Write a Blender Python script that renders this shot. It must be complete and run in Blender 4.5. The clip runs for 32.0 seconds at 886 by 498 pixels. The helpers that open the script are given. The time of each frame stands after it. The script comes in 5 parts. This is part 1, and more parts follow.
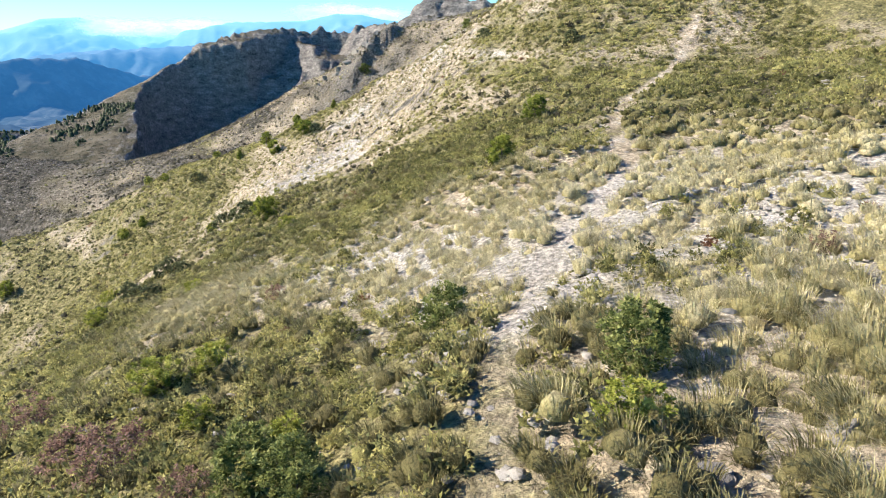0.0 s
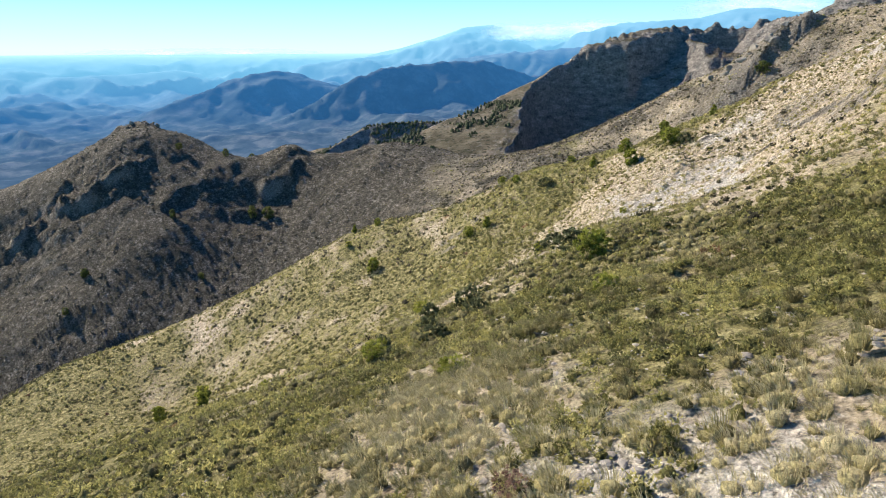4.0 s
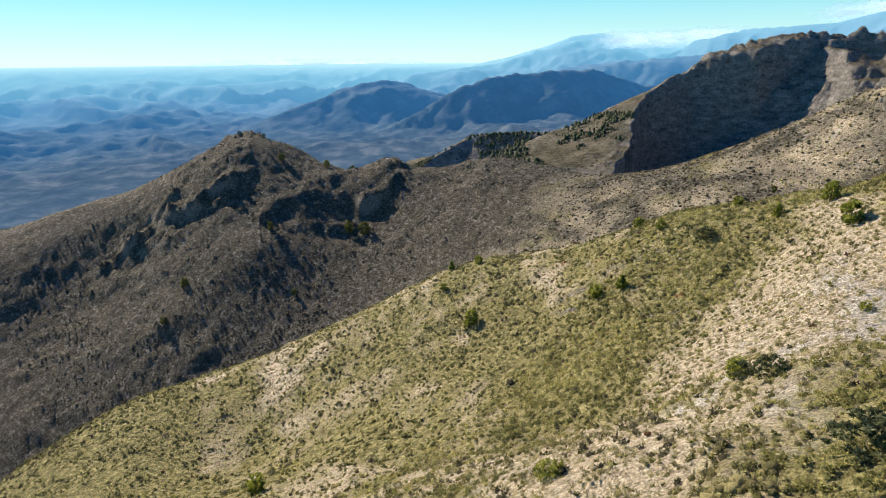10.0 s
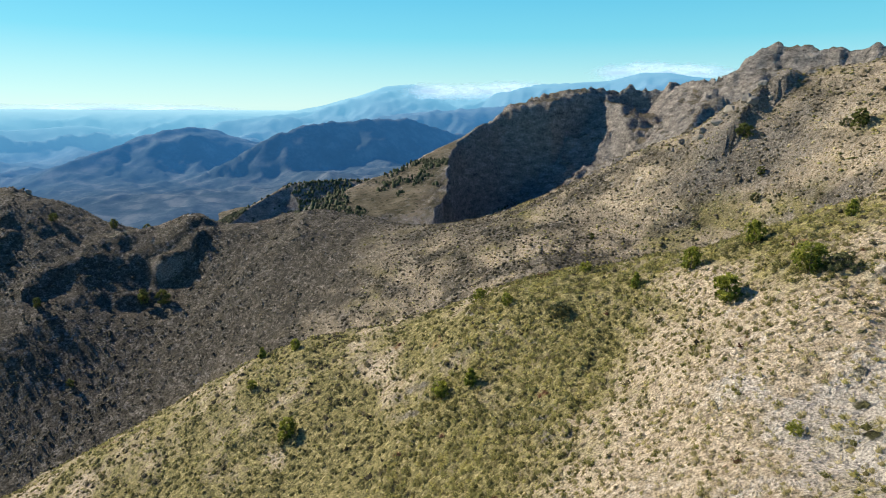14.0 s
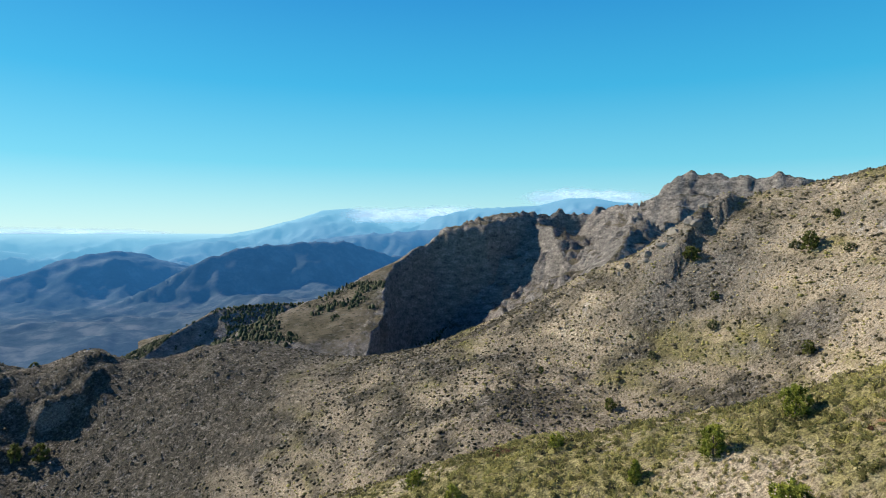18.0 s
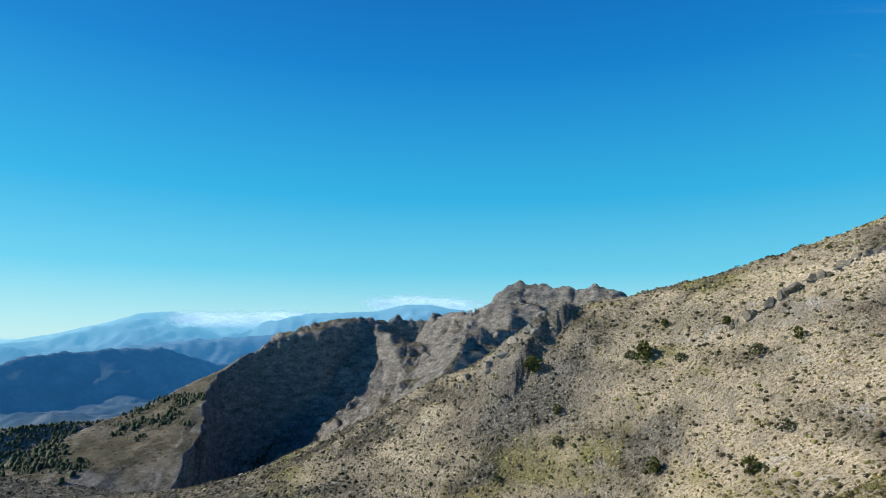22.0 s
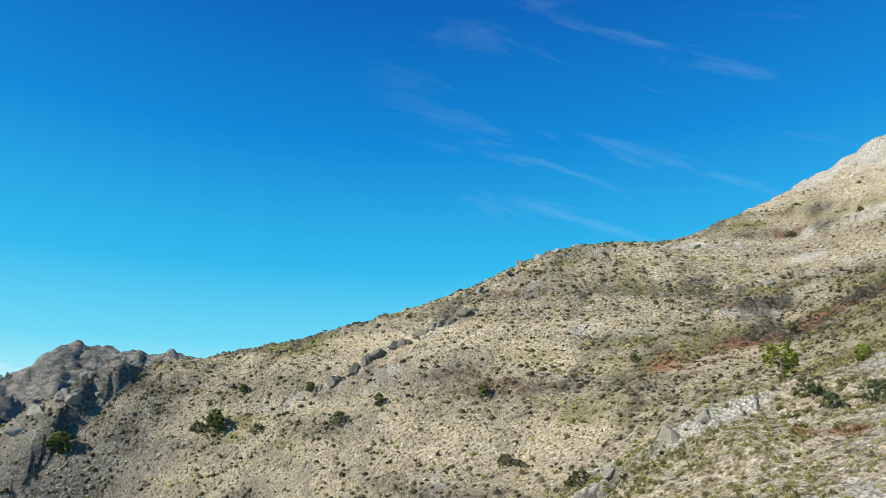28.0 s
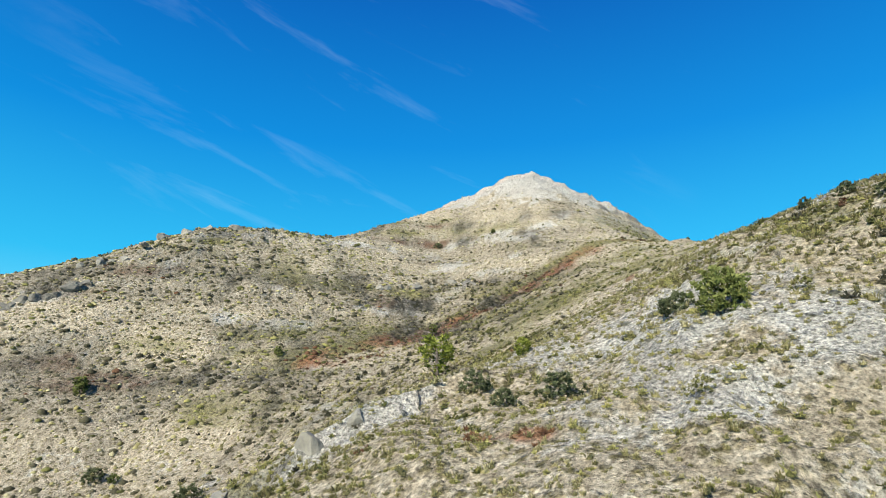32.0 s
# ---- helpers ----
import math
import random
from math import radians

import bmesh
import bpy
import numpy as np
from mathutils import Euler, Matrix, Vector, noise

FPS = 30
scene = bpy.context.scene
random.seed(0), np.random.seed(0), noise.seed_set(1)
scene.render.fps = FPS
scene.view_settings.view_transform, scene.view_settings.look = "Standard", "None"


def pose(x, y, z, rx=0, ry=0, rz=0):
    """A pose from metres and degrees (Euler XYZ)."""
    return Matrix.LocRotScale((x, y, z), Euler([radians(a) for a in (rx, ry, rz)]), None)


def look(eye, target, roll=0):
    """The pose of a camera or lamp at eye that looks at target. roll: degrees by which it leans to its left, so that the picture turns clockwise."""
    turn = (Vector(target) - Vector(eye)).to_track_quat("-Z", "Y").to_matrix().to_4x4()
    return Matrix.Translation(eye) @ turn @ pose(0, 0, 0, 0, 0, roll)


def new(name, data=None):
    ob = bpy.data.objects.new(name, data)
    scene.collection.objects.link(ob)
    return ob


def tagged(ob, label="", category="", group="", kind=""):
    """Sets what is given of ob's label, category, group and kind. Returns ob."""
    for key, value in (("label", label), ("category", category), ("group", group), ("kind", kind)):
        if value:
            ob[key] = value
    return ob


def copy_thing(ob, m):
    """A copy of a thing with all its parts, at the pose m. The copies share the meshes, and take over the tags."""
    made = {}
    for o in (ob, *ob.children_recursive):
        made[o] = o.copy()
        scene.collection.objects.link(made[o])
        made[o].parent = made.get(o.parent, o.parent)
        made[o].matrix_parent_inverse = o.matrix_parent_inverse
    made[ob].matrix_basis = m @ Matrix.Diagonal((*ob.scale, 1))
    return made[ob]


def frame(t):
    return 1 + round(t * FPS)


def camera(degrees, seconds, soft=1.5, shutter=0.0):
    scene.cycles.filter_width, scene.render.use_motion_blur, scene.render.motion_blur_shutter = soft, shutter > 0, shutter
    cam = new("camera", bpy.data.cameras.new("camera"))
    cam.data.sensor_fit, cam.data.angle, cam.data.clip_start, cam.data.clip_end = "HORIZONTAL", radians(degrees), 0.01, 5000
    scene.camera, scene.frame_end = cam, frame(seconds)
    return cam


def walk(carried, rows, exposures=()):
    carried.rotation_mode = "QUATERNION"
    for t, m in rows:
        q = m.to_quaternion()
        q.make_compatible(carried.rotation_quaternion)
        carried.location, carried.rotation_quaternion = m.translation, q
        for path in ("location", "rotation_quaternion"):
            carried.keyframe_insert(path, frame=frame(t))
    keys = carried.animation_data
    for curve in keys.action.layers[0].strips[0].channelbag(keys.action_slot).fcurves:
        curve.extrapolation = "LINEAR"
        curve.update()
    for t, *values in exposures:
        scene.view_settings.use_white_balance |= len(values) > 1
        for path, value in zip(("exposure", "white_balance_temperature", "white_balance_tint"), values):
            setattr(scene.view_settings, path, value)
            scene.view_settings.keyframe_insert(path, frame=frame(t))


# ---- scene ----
# Camera: a drone over the slope. Rows: seconds, x, y, z, heading to the left of +y, tilt up, roll.
FLIGHT = (
    (0, 0.04, -0.16, 0.02, 0.07, -18.14, 1.25),
    (0.5, 0.05, 1.90, -0.01, 0.07, -18.13, 1.30),
    (1, 0.06, 3.94, -0.03, 0.09, -18.11, 1.38),
    (1.5, 0.06, 5.99, -0.06, 0.34, -18.09, 1.45),
    (2, 0.04, 8.13, -0.06, 2.13, -18.18, 1.32),
    (2.5, -0.19, 10.37, -0.08, 8.43, -18.28, 1.07),
    (3, -0.69, 12.83, -0.21, 18.35, -18.42, 0.72),
    (3.5, -1.54, 15.35, -0.53, 27.20, -18.47, 0.19),
    (4, -2.66, 17.64, -0.87, 34.50, -18.44, -0.19),
    (4.5, -3.84, 19.60, -1.12, 40.05, -18.42, -0.51),
    (6.5, -9.08, 25.60, -1.17, 44.33, -18.45, -0.71),
    (7, -10.73, 27.22, -1.10, 44.30, -18.44, -0.75),
    (7.5, -12.59, 29.02, -1.03, 44.28, -18.45, -0.71),
    (8, -14.55, 30.97, -0.99, 44.26, -18.45, -0.67),
    (8.5, -16.53, 33.04, -0.99, 44.24, -18.47, -0.63),
    (9, -18.51, 35.18, -1.00, 44.25, -18.21, -0.57),
    (9.5, -20.45, 37.29, -1.02, 44.26, -17.87, -0.50),
    (10, -22.37, 39.37, -1.02, 44.24, -17.58, -0.52),
    (10.5, -24.34, 41.47, -1.03, 44.25, -17.30, -0.53),
    (11, -26.33, 43.59, -1.07, 43.84, -17.03, -0.42),
    (11.5, -28.33, 45.81, -1.13, 41.26, -16.68, -0.29),
    (12, -30.12, 48.17, -1.16, 36.16, -16.36, 0.03),
    (12.5, -31.73, 50.67, -1.17, 30.15, -16.07, 0.31),
    (13, -33.13, 53.25, -1.16, 27.58, -15.57, 0.42),
    (13.5, -34.44, 55.87, -1.15, 27.12, -14.67, 0.43),
    (14, -35.73, 58.55, -1.13, 27.13, -13.29, 0.45),
    (14.5, -36.98, 61.31, -1.06, 27.18, -11.80, 0.40),
    (16.5, -41.83, 72.64, -0.98, 25.14, -5.86, 0.20),
    (17, -42.86, 75.40, -1.00, 23.78, -4.45, 0.23),
    (17.5, -43.85, 78.11, -0.99, 22.71, -3.11, 0.28),
    (18, -44.78, 80.85, -0.92, 21.28, -1.79, 0.29),
    (18.5, -45.67, 83.58, -0.83, 19.14, -0.46, 0.35),
    (19, -46.41, 86.24, -0.73, 17.14, 0.87, 0.39),
    (19.5, -46.93, 88.82, -0.62, 15.34, 2.15, 0.44),
    (20, -47.34, 91.31, -0.51, 13.36, 3.37, 0.43),
    (20.5, -47.69, 93.69, -0.42, 11.34, 4.60, 0.47),
    (21, -48.01, 95.96, -0.32, 9.63, 5.86, 0.47),
    (21.5, -48.27, 98.11, -0.22, 7.97, 7.11, 0.56),
    (22, -48.46, 100.19, -0.14, 6.10, 8.35, 0.56),
    (22.5, -48.57, 102.22, -0.07, 4.05, 9.53, 0.56),
    (23, -48.61, 104.25, -0.05, 2.28, 10.81, 0.60),
    (23.5, -48.58, 106.32, -0.05, 0.32, 12.07, 0.66),
    (24, -48.48, 108.43, -0.10, -1.74, 13.36, 0.72),
    (24.5, -48.26, 110.52, -0.18, -4.64, 14.61, 0.66),
    (25, -47.87, 112.56, -0.31, -9.22, 15.05, 0.61),
    (25.5, -47.28, 114.56, -0.46, -13.23, 15.08, 0.64),
    (27.5, -43.98, 122.32, -1.08, -28.66, 15.23, 0.32),
    (28, -42.96, 123.95, -1.12, -32.04, 15.27, 0.34),
    (28.5, -41.82, 125.47, -1.11, -35.79, 15.26, 0.35),
    (29, -40.62, 126.92, -1.08, -39.19, 15.25, 0.30),
    (29.5, -39.35, 128.31, -1.07, -41.99, 15.23, 0.29),
    (30, -38.02, 129.55, -1.10, -47.32, 15.25, 0.22),
    (30.5, -36.60, 130.70, -1.10, -53.00, 15.23, 0.20),
    (31, -35.02, 131.68, -1.08, -57.15, 15.23, 0.10),
    (31.5, -33.37, 132.56, -1.04, -60.20, 15.24, -0.08),
    (32, -31.68, 133.32, -0.96, -64.61, 15.23, -0.20),
)
cam = camera(72.73, 32.0, soft=1.0)
walk(cam, [(t, pose(x, y, z, 90 + tilt, 0, turn) @ pose(0, 0, 0, 0, 0, roll)) for t, x, y, z, turn, tilt, roll in FLIGHT],
     exposures=((0, 1.32, 6500, 10), (4, 0.97, 6800, 10), (9, 0.82, 7200, 10), (13, 0.72, 7100, 9), (19, 0.56, 6600, 8), (22, 0.5, 6300, 5), (28, 0.66, 6250, 2), (32, 0.78, 6200, 1)))
# ---- world ----
SUN_LEFT, SUN_HIGH = 86.0, 31.0  # degrees to the left of +y, degrees above the horizon
sun_dir = Vector((-math.sin(radians(SUN_LEFT)) * math.cos(radians(SUN_HIGH)),
                  math.cos(radians(SUN_LEFT)) * math.cos(radians(SUN_HIGH)), math.sin(radians(SUN_HIGH))))
world = bpy.data.worlds.new("sky")
scene.world = world
world.use_nodes = True
wt = world.node_tree
sky = wt.nodes.new("ShaderNodeTexSky")
sky.sky_type, sky.sun_disc = "NISHITA", False
sky.sun_elevation, sky.sun_rotation = radians(SUN_HIGH), radians(-SUN_LEFT)
sky.altitude, sky.air_density, sky.dust_density, sky.ozone_density = 1200, 1.0, 0.3, 3.0
up = wt.nodes.new("ShaderNodeSeparateXYZ")
wt.links.new(wt.nodes.new("ShaderNodeTexCoord").outputs["Generated"], up.inputs[0])
# clear mountain air: pale at the horizon, deep blue overhead
air = wt.nodes.new("ShaderNodeValToRGB")
stops = ((0.0, (0.44, 0.61, 0.64)), (0.052, (0.29, 0.545, 0.61)), (0.105, (0.13, 0.465, 0.6)), (0.225, (0.03, 0.335, 0.57)), (0.42, (0.006, 0.168, 0.47)),
         (0.64, (0.002, 0.065, 0.31)), (1.0, (0.002, 0.03, 0.16)))
while len(air.color_ramp.elements) < len(stops):
    air.color_ramp.elements.new(0.5)
for e, (at, colour) in zip(air.color_ramp.elements, stops):
    e.position, e.color = at, (*colour, 1)
wt.links.new(up.outputs["Z"], air.inputs["Fac"])
dim = wt.nodes.new("ShaderNodeMix")
dim.data_type, dim.blend_type = "RGBA", "MULTIPLY"
dim.inputs[0].default_value = 1.0
dim.inputs[7].default_value = (0.035, 0.07, 0.085, 1)
wt.links.new(sky.outputs["Color"], dim.inputs[6])
clear = wt.nodes.new("ShaderNodeMix")
clear.data_type = "RGBA"
clear.inputs[0].default_value = 0.8
wt.links.new(dim.outputs[2], clear.inputs[6])
wt.links.new(air.outputs["Color"], clear.inputs[7])
# thin drawn-out wisps of high cloud in one part of the sky
toward = wt.nodes.new("ShaderNodeTexCoord").outputs["Generated"]
drawn = wt.nodes.new("ShaderNodeCombineXYZ")


def reach(axis, times):
    d = wt.nodes.new("ShaderNodeVectorMath")
    d.operation = "DOT_PRODUCT"
    d.inputs[1].default_value = Vector(axis).normalized() * times
    wt.links.new(toward, d.inputs[0])
    return d.outputs["Value"]


for k, (axis, times) in enumerate((((0.49, -0.76, -0.41), 2.2), ((0.03, 0.49, -0.87), 17.0), ((0.87, 0.41, 0.26), 5.0))):
    wt.links.new(reach(axis, times), drawn.inputs[k])
wisp = wt.nodes.new("ShaderNodeTexNoise")
wisp.inputs["Scale"].default_value, wisp.inputs["Detail"].default_value, wisp.inputs["Roughness"].default_value = 1.0, 7, 0.62
wisp.inputs["Distortion"].default_value = 0.6
wt.links.new(drawn.outputs[0], wisp.inputs["Vector"])
thin = wt.nodes.new("ShaderNodeMapRange")
thin.inputs["From Min"].default_value, thin.inputs["From Max"].default_value, thin.inputs["To Max"].default_value = 0.55, 0.82, 0.14
wt.links.new(wisp.outputs["Fac"], thin.inputs["Value"])
where = wt.nodes.new("ShaderNodeMapRange")
where.inputs["From Min"].default_value, where.inputs["From Max"].default_value = 0.86, 0.97
wt.links.new(reach((0.77, 0.5, 0.42), 1.0), where.inputs["Value"])
veil = wt.nodes.new("ShaderNodeMath")
veil.operation = "MULTIPLY"
wt.links.new(thin.outputs[0], veil.inputs[0])
wt.links.new(where.outputs[0], veil.inputs[1])
cloudy = wt.nodes.new("ShaderNodeMix")
cloudy.data_type = "RGBA"
cloudy.inputs[7].default_value = (0.5, 0.62, 0.7, 1)
wt.links.new(veil.outputs[0], cloudy.inputs[0])
wt.links.new(clear.outputs[2], cloudy.inputs[6])
wt.links.new(cloudy.outputs[2], wt.nodes["Background"].inputs["Color"])
wt.nodes["Background"].inputs["Strength"].default_value = 1.0
lamp = bpy.data.lights.new("sun", "SUN")
lamp.energy, lamp.angle, lamp.color = 5.0, radians(0.55), (1.0, 0.89, 0.75)
sun = new("sun", lamp)
sun.matrix_world = look(sun_dir * 300, (0, 0, 0))


# ---- materials ----
def material(name):
    """A node material, its tree and its shader."""
    m = bpy.data.materials.new(name)
    m.use_nodes = True
    return m, m.node_tree, m.node_tree.nodes["Principled BSDF"]


def node(tree, kind, **values):
    n = tree.nodes.new(kind)
    for key, value in values.items():
        n.inputs[key.replace("_", " ")].default_value = value
    return n


def noise_node(tree, vector, scale, detail=4.0, rough=0.55):
    n = node(tree, "ShaderNodeTexNoise", Scale=scale, Detail=detail, Roughness=rough)
    tree.links.new(vector, n.inputs["Vector"])
    return n.outputs["Fac"]


def ramp(tree, fac, stops):
    """Colour stops of (place, colour)."""
    n = tree.nodes.new("ShaderNodeValToRGB")
    el = n.color_ramp.elements
    while len(el) < len(stops):
        el.new(0.5)
    for e, (p, c) in zip(el, stops):
        e.position, e.color = p, (*c, 1) if len(c) == 3 else c
    tree.links.new(fac, n.inputs["Fac"])
    return n.outputs["Color"]


def mix(tree, fac, a, b, how="MIX"):
    n = tree.nodes.new("ShaderNodeMix")
    n.data_type, n.blend_type = "RGBA", how
    for sock, v in ((n.inputs[0], fac), (n.inputs[6], a), (n.inputs[7], b)):
        if isinstance(v, bpy.types.NodeSocket):
            tree.links.new(v, sock)
        else:
            sock.default_value = v if not isinstance(v, tuple) or len(v) == 4 else (*v, 1)
    return n.outputs[2]


def bump(tree, shader, height, strength, distance):
    n = node(tree, "ShaderNodeBump", Strength=strength, Distance=distance)
    tree.links.new(height, n.inputs["Height"])
    tree.links.new(n.outputs["Normal"], shader.inputs["Normal"])


# ---- land: lattice noise and the lie of the ground ----
def lattice(ix, iy, seed):
    h = (ix * 374761393 + iy * 668265263 + seed * 974634777) & 0xFFFFFFFF
    h = ((h ^ (h >> 13)) * 1274126177) & 0xFFFFFFFF
    return ((h ^ (h >> 16)) & 0xFFFF) / 65535.0


def grain(x, y, size, seed):
    """Smooth noise of 0 to 1 with cells of the given size."""
    u, v = x / size, y / size
    iu, iv = np.floor(u).astype(np.int64), np.floor(v).astype(np.int64)
    fu, fv = u - iu, v - iv
    fu, fv = fu * fu * (3 - 2 * fu), fv * fv * (3 - 2 * fv)
    a, b = lattice(iu, iv, seed), lattice(iu + 1, iv, seed)
    c, d = lattice(iu, iv + 1, seed), lattice(iu + 1, iv + 1, seed)
    return (a + (b - a) * fu) * (1 - fv) + (c + (d - c) * fu) * fv


def fractal(x, y, size, octaves, seed, keep=0.5):
    """Fractal noise, about -1 to 1."""
    out, amp, total = 0.0, 1.0, 0.0
    for k in range(octaves):
        out = out + amp * (2 * grain(x + 17.3 * k, y - 9.1 * k, size / 2**k, seed + k) - 1)
        total, amp = total + amp, amp * keep
    return out / total * 1.5


def ridged(x, y, size, octaves, seed, keep=0.5):
    """Fractal noise with sharp crests, 0 to 1."""
    out, amp, total = 0.0, 1.0, 0.0
    for k in range(octaves):
        n = 1 - np.abs(2 * grain(x + 31.7 * k, y + 5.9 * k, size / 2**k, seed + k) - 1)
        out, total, amp = out + amp * n * n, total + amp, amp * keep
    return out / total


def ease(a, b, v):
    t = np.clip((v - a) / (b - a), 0, 1)
    return t * t * (3 - 2 * t)


# Break lines of the near land, in metres from the camera's start.
CREST = ((218, 203, 101.5), (207, 213, 100), (181, 220, 81), (160, 230, 70), (146, 236, 63), (119, 241, 52), (103, 253, 52), (81, 263, 47),
         (67, 272, 39.2), (47, 284, 29.6), (28, 302, 24.2), (8, 322, 18), (-12, 328, 14), (-28, 321, 8), (-44, 323, -1), (-59, 327, -11),
         (-76, 335, -17), (-102, 345, -31), (-129, 353, -45), (-158, 352, -57), (-190, 370, -69), (-250, 390, -83), (-285, 378, -77))
WEST_CREST = ((-325, 330, -75), (-340, 313, -66), (-365, 307, -78), (-383, 300, -79), (-413, 291, -68), (-451, 266, -58), (-485, 229, -82),
              (-522, 185, -103), (-573, 116, -130), (-620, 40, -170))
BOWL = ((97, 229, 38), (105, 201, 26), (66, 241, 29), (65, 225, 18), (46, 258, 22), (35, 259, 16), (39, 236, 4), (33, 230, 0), (14, 277, 4),
        (15, 262, -3), (4, 264, -10), (1, 235, -25), (8, 235, -18), (-16, 276, -20), (-13, 259, -31), (-36, 290, -27), (-63, 268, -53),
        (-89, 290, -49), (-49, 304, -16), (-96, 260, -54), (-173, 297, -70), (-7, 290, -5), (147, 221, 53), (172, 188, 74), (221, 187, 91), (224, 167, 81), (218, 152, 63.5), (200, 142, 48))
GULLY = ((127, 161, 42), (97, 181, 22), (75, 196, 12), (50, 208, 4), (29, 214, -9), (20, 218, -12), (0, 218, -27), (-30, 222, -44),
         (-75, 222, -61), (-130, 225, -79), (-180, 205, -112), (-240, 150, -150), (-262, 60, -195), (-320, -40, -255))
SPUR = ((-2, 161, -7), (-1, 155, -2), (3, 143, 0), (17, 157, 2), (35, 150, 8), (55, 160, 12), (80, 165, 20), (5, 133, 5), (-4, 134, -1), (-10, 133, -3), (13, 128, 11), (14, 123, 13), (20, 125, 15), (28, 129, 14.9),
        (43, 132, 19), (68, 136, 24), (120, 122, 37), (90, 80, 24), (60, 30, 9), (40, 75, 2), (27, 76, 0), (18, 41, -4), (12, 18, -6))
FLANK = ((7, 19, -7), (5, 14, -7), (0, 19, -9), (-4, 21, -11), (-11, 21, -13), (-6, 34, -12), (13, 45, -5), (4, 44, -7), (10, 69, -5),
         (-21, 44, -19), (-23, 74, -20), (-9, 67, -15), (-43, 62, -32), (-55, 89, -43), (-46, 90, -38), (-48, 79, -36), (-68, 67, -48),
         (-95, 65, -63), (-101, 104, -64), (-22, 102, -23), (-31, 92, -24), (-37, 92, -28), (-34, 119, -22), (-14, 120, -14), (-47, 129, -30))
LOWER_FLANK = ((-37, 130, -21), (-29, 131, -16), (-41, 140, -20), (-32, 155, -19), (-68, 144, -30), (-77, 153, -34), (-84, 131, -49), (-125, 153, -54),
               (-101, 129, -55), (-68, 130, -38), (-58, 140, -29), (-128, 87, -83), (-73, 175, -39), (-120, 0, -78), (-60, 0, -36), (-60, -60, -36), (-183, 50, -98), (-196, 70, -101), (-196, 89, -98), (-188, 109, -94), (-170, 133, -83), (-149, 149, -69),
              
               (0, -30, -8), (60, -50, 8), (150, 30, 38), (240, 100, 56), (22, 119, 17.2))
WEST_FACE = ((-317, 267, -100), (-357, 227, -95), (-368, 198, -105), (-362, 173, -122), (-446, 162, -121), (-340, 225, -101), (-335, 200, -111), (-397, 107, -159), (-424, 129, -147),
             (-345, 50, -200), (-250, 440, -150), (-40, 395, -45), (-185, 480, -78), (-160, 545, -66), (-60, 470, -75), (60, 355, -20), (150, 300, 20), (270, 230, 70),
             (-430, 350, -140), (-560, 230, -170), (-640, 120, -210), (300, 160, 62))
NODES = np.array(CREST + WEST_CREST + BOWL + GULLY + SPUR + FLANK + LOWER_FLANK + WEST_FACE, float)


def bend(r2):
    return 0.5 * r2 * np.log(r2 + 1e-9)


def fit_sheet(nodes, stiff):
    """The bent plate that passes the break lines."""
    n = len(nodes)
    p = nodes[:, :2] / 100
    a = np.zeros((n + 3, n + 3))
    a[:n, :n] = bend(((p[:, None] - p[None]) ** 2).sum(-1)) + stiff * np.eye(n)
    a[:n, n], a[:n, n + 1 :] = 1, p
    a[n:, :n] = a[:n, n:].T
    return p, np.linalg.solve(a, np.r_[nodes[:, 2], 0, 0, 0])


PLATE, WEIGHTS = fit_sheet(NODES, 0.004)


def sheet(x, y):
    u, v = x / 100, y / 100
    z = WEIGHTS[-3] + WEIGHTS[-2] * u + WEIGHTS[-1] * v
    for (a, b), w in zip(PLATE, WEIGHTS):
        z = z + w * bend((u - a) ** 2 + (v - b) ** 2)
    return z


# Spines of the ranges beyond: x, y, z; then the slope to either side.
RANGES = (
    (((-388, 1613, 47), (-345, 1521, 4), (-312, 1446, -40), (-283, 1380, -86), (-256, 1324, -122)), 0.4, 1.15),
    (((-255, 1648, 48), (-215, 1560, 0), (-185, 1470, -40), (-165, 1380, -75)), 1.0, 1.7),
    (((-236, 1640, 55), (-118, 1501, 55), (-66, 1403, 75), (-38, 1303, 112), (-1, 1293, 115), (32, 1282, 103), (96, 1246, 90), (300, 1150, 60)), 0.9, 1.1),
    (((-38, 1303, 95), (-46, 1146, 24), (-101, 944, -4), (-142, 739, -37), (-150, 660, -52)), 0.8, 0.9),
    (((-47, 1353, 77), (-104, 1311, 27), (-156, 1197, -41), (-180, 1093, -74)), 0.9, 1.0),
    (((-1058, 1149, -213), (-1027, 1176, -184), (-955, 1237, -178), (-831, 1324, -176), (-700, 1380, -150)), 0.6, 0.75),
    (((-1027, 1176, -184), (-1040, 1060, -225), (-1030, 960, -262), (-1000, 860, -290)), 1.0, 0.45),
    (((-243, 1636, 40), (-238, 1645, 74), (-219, 1652, 64)), 2.0, 2.2),
)
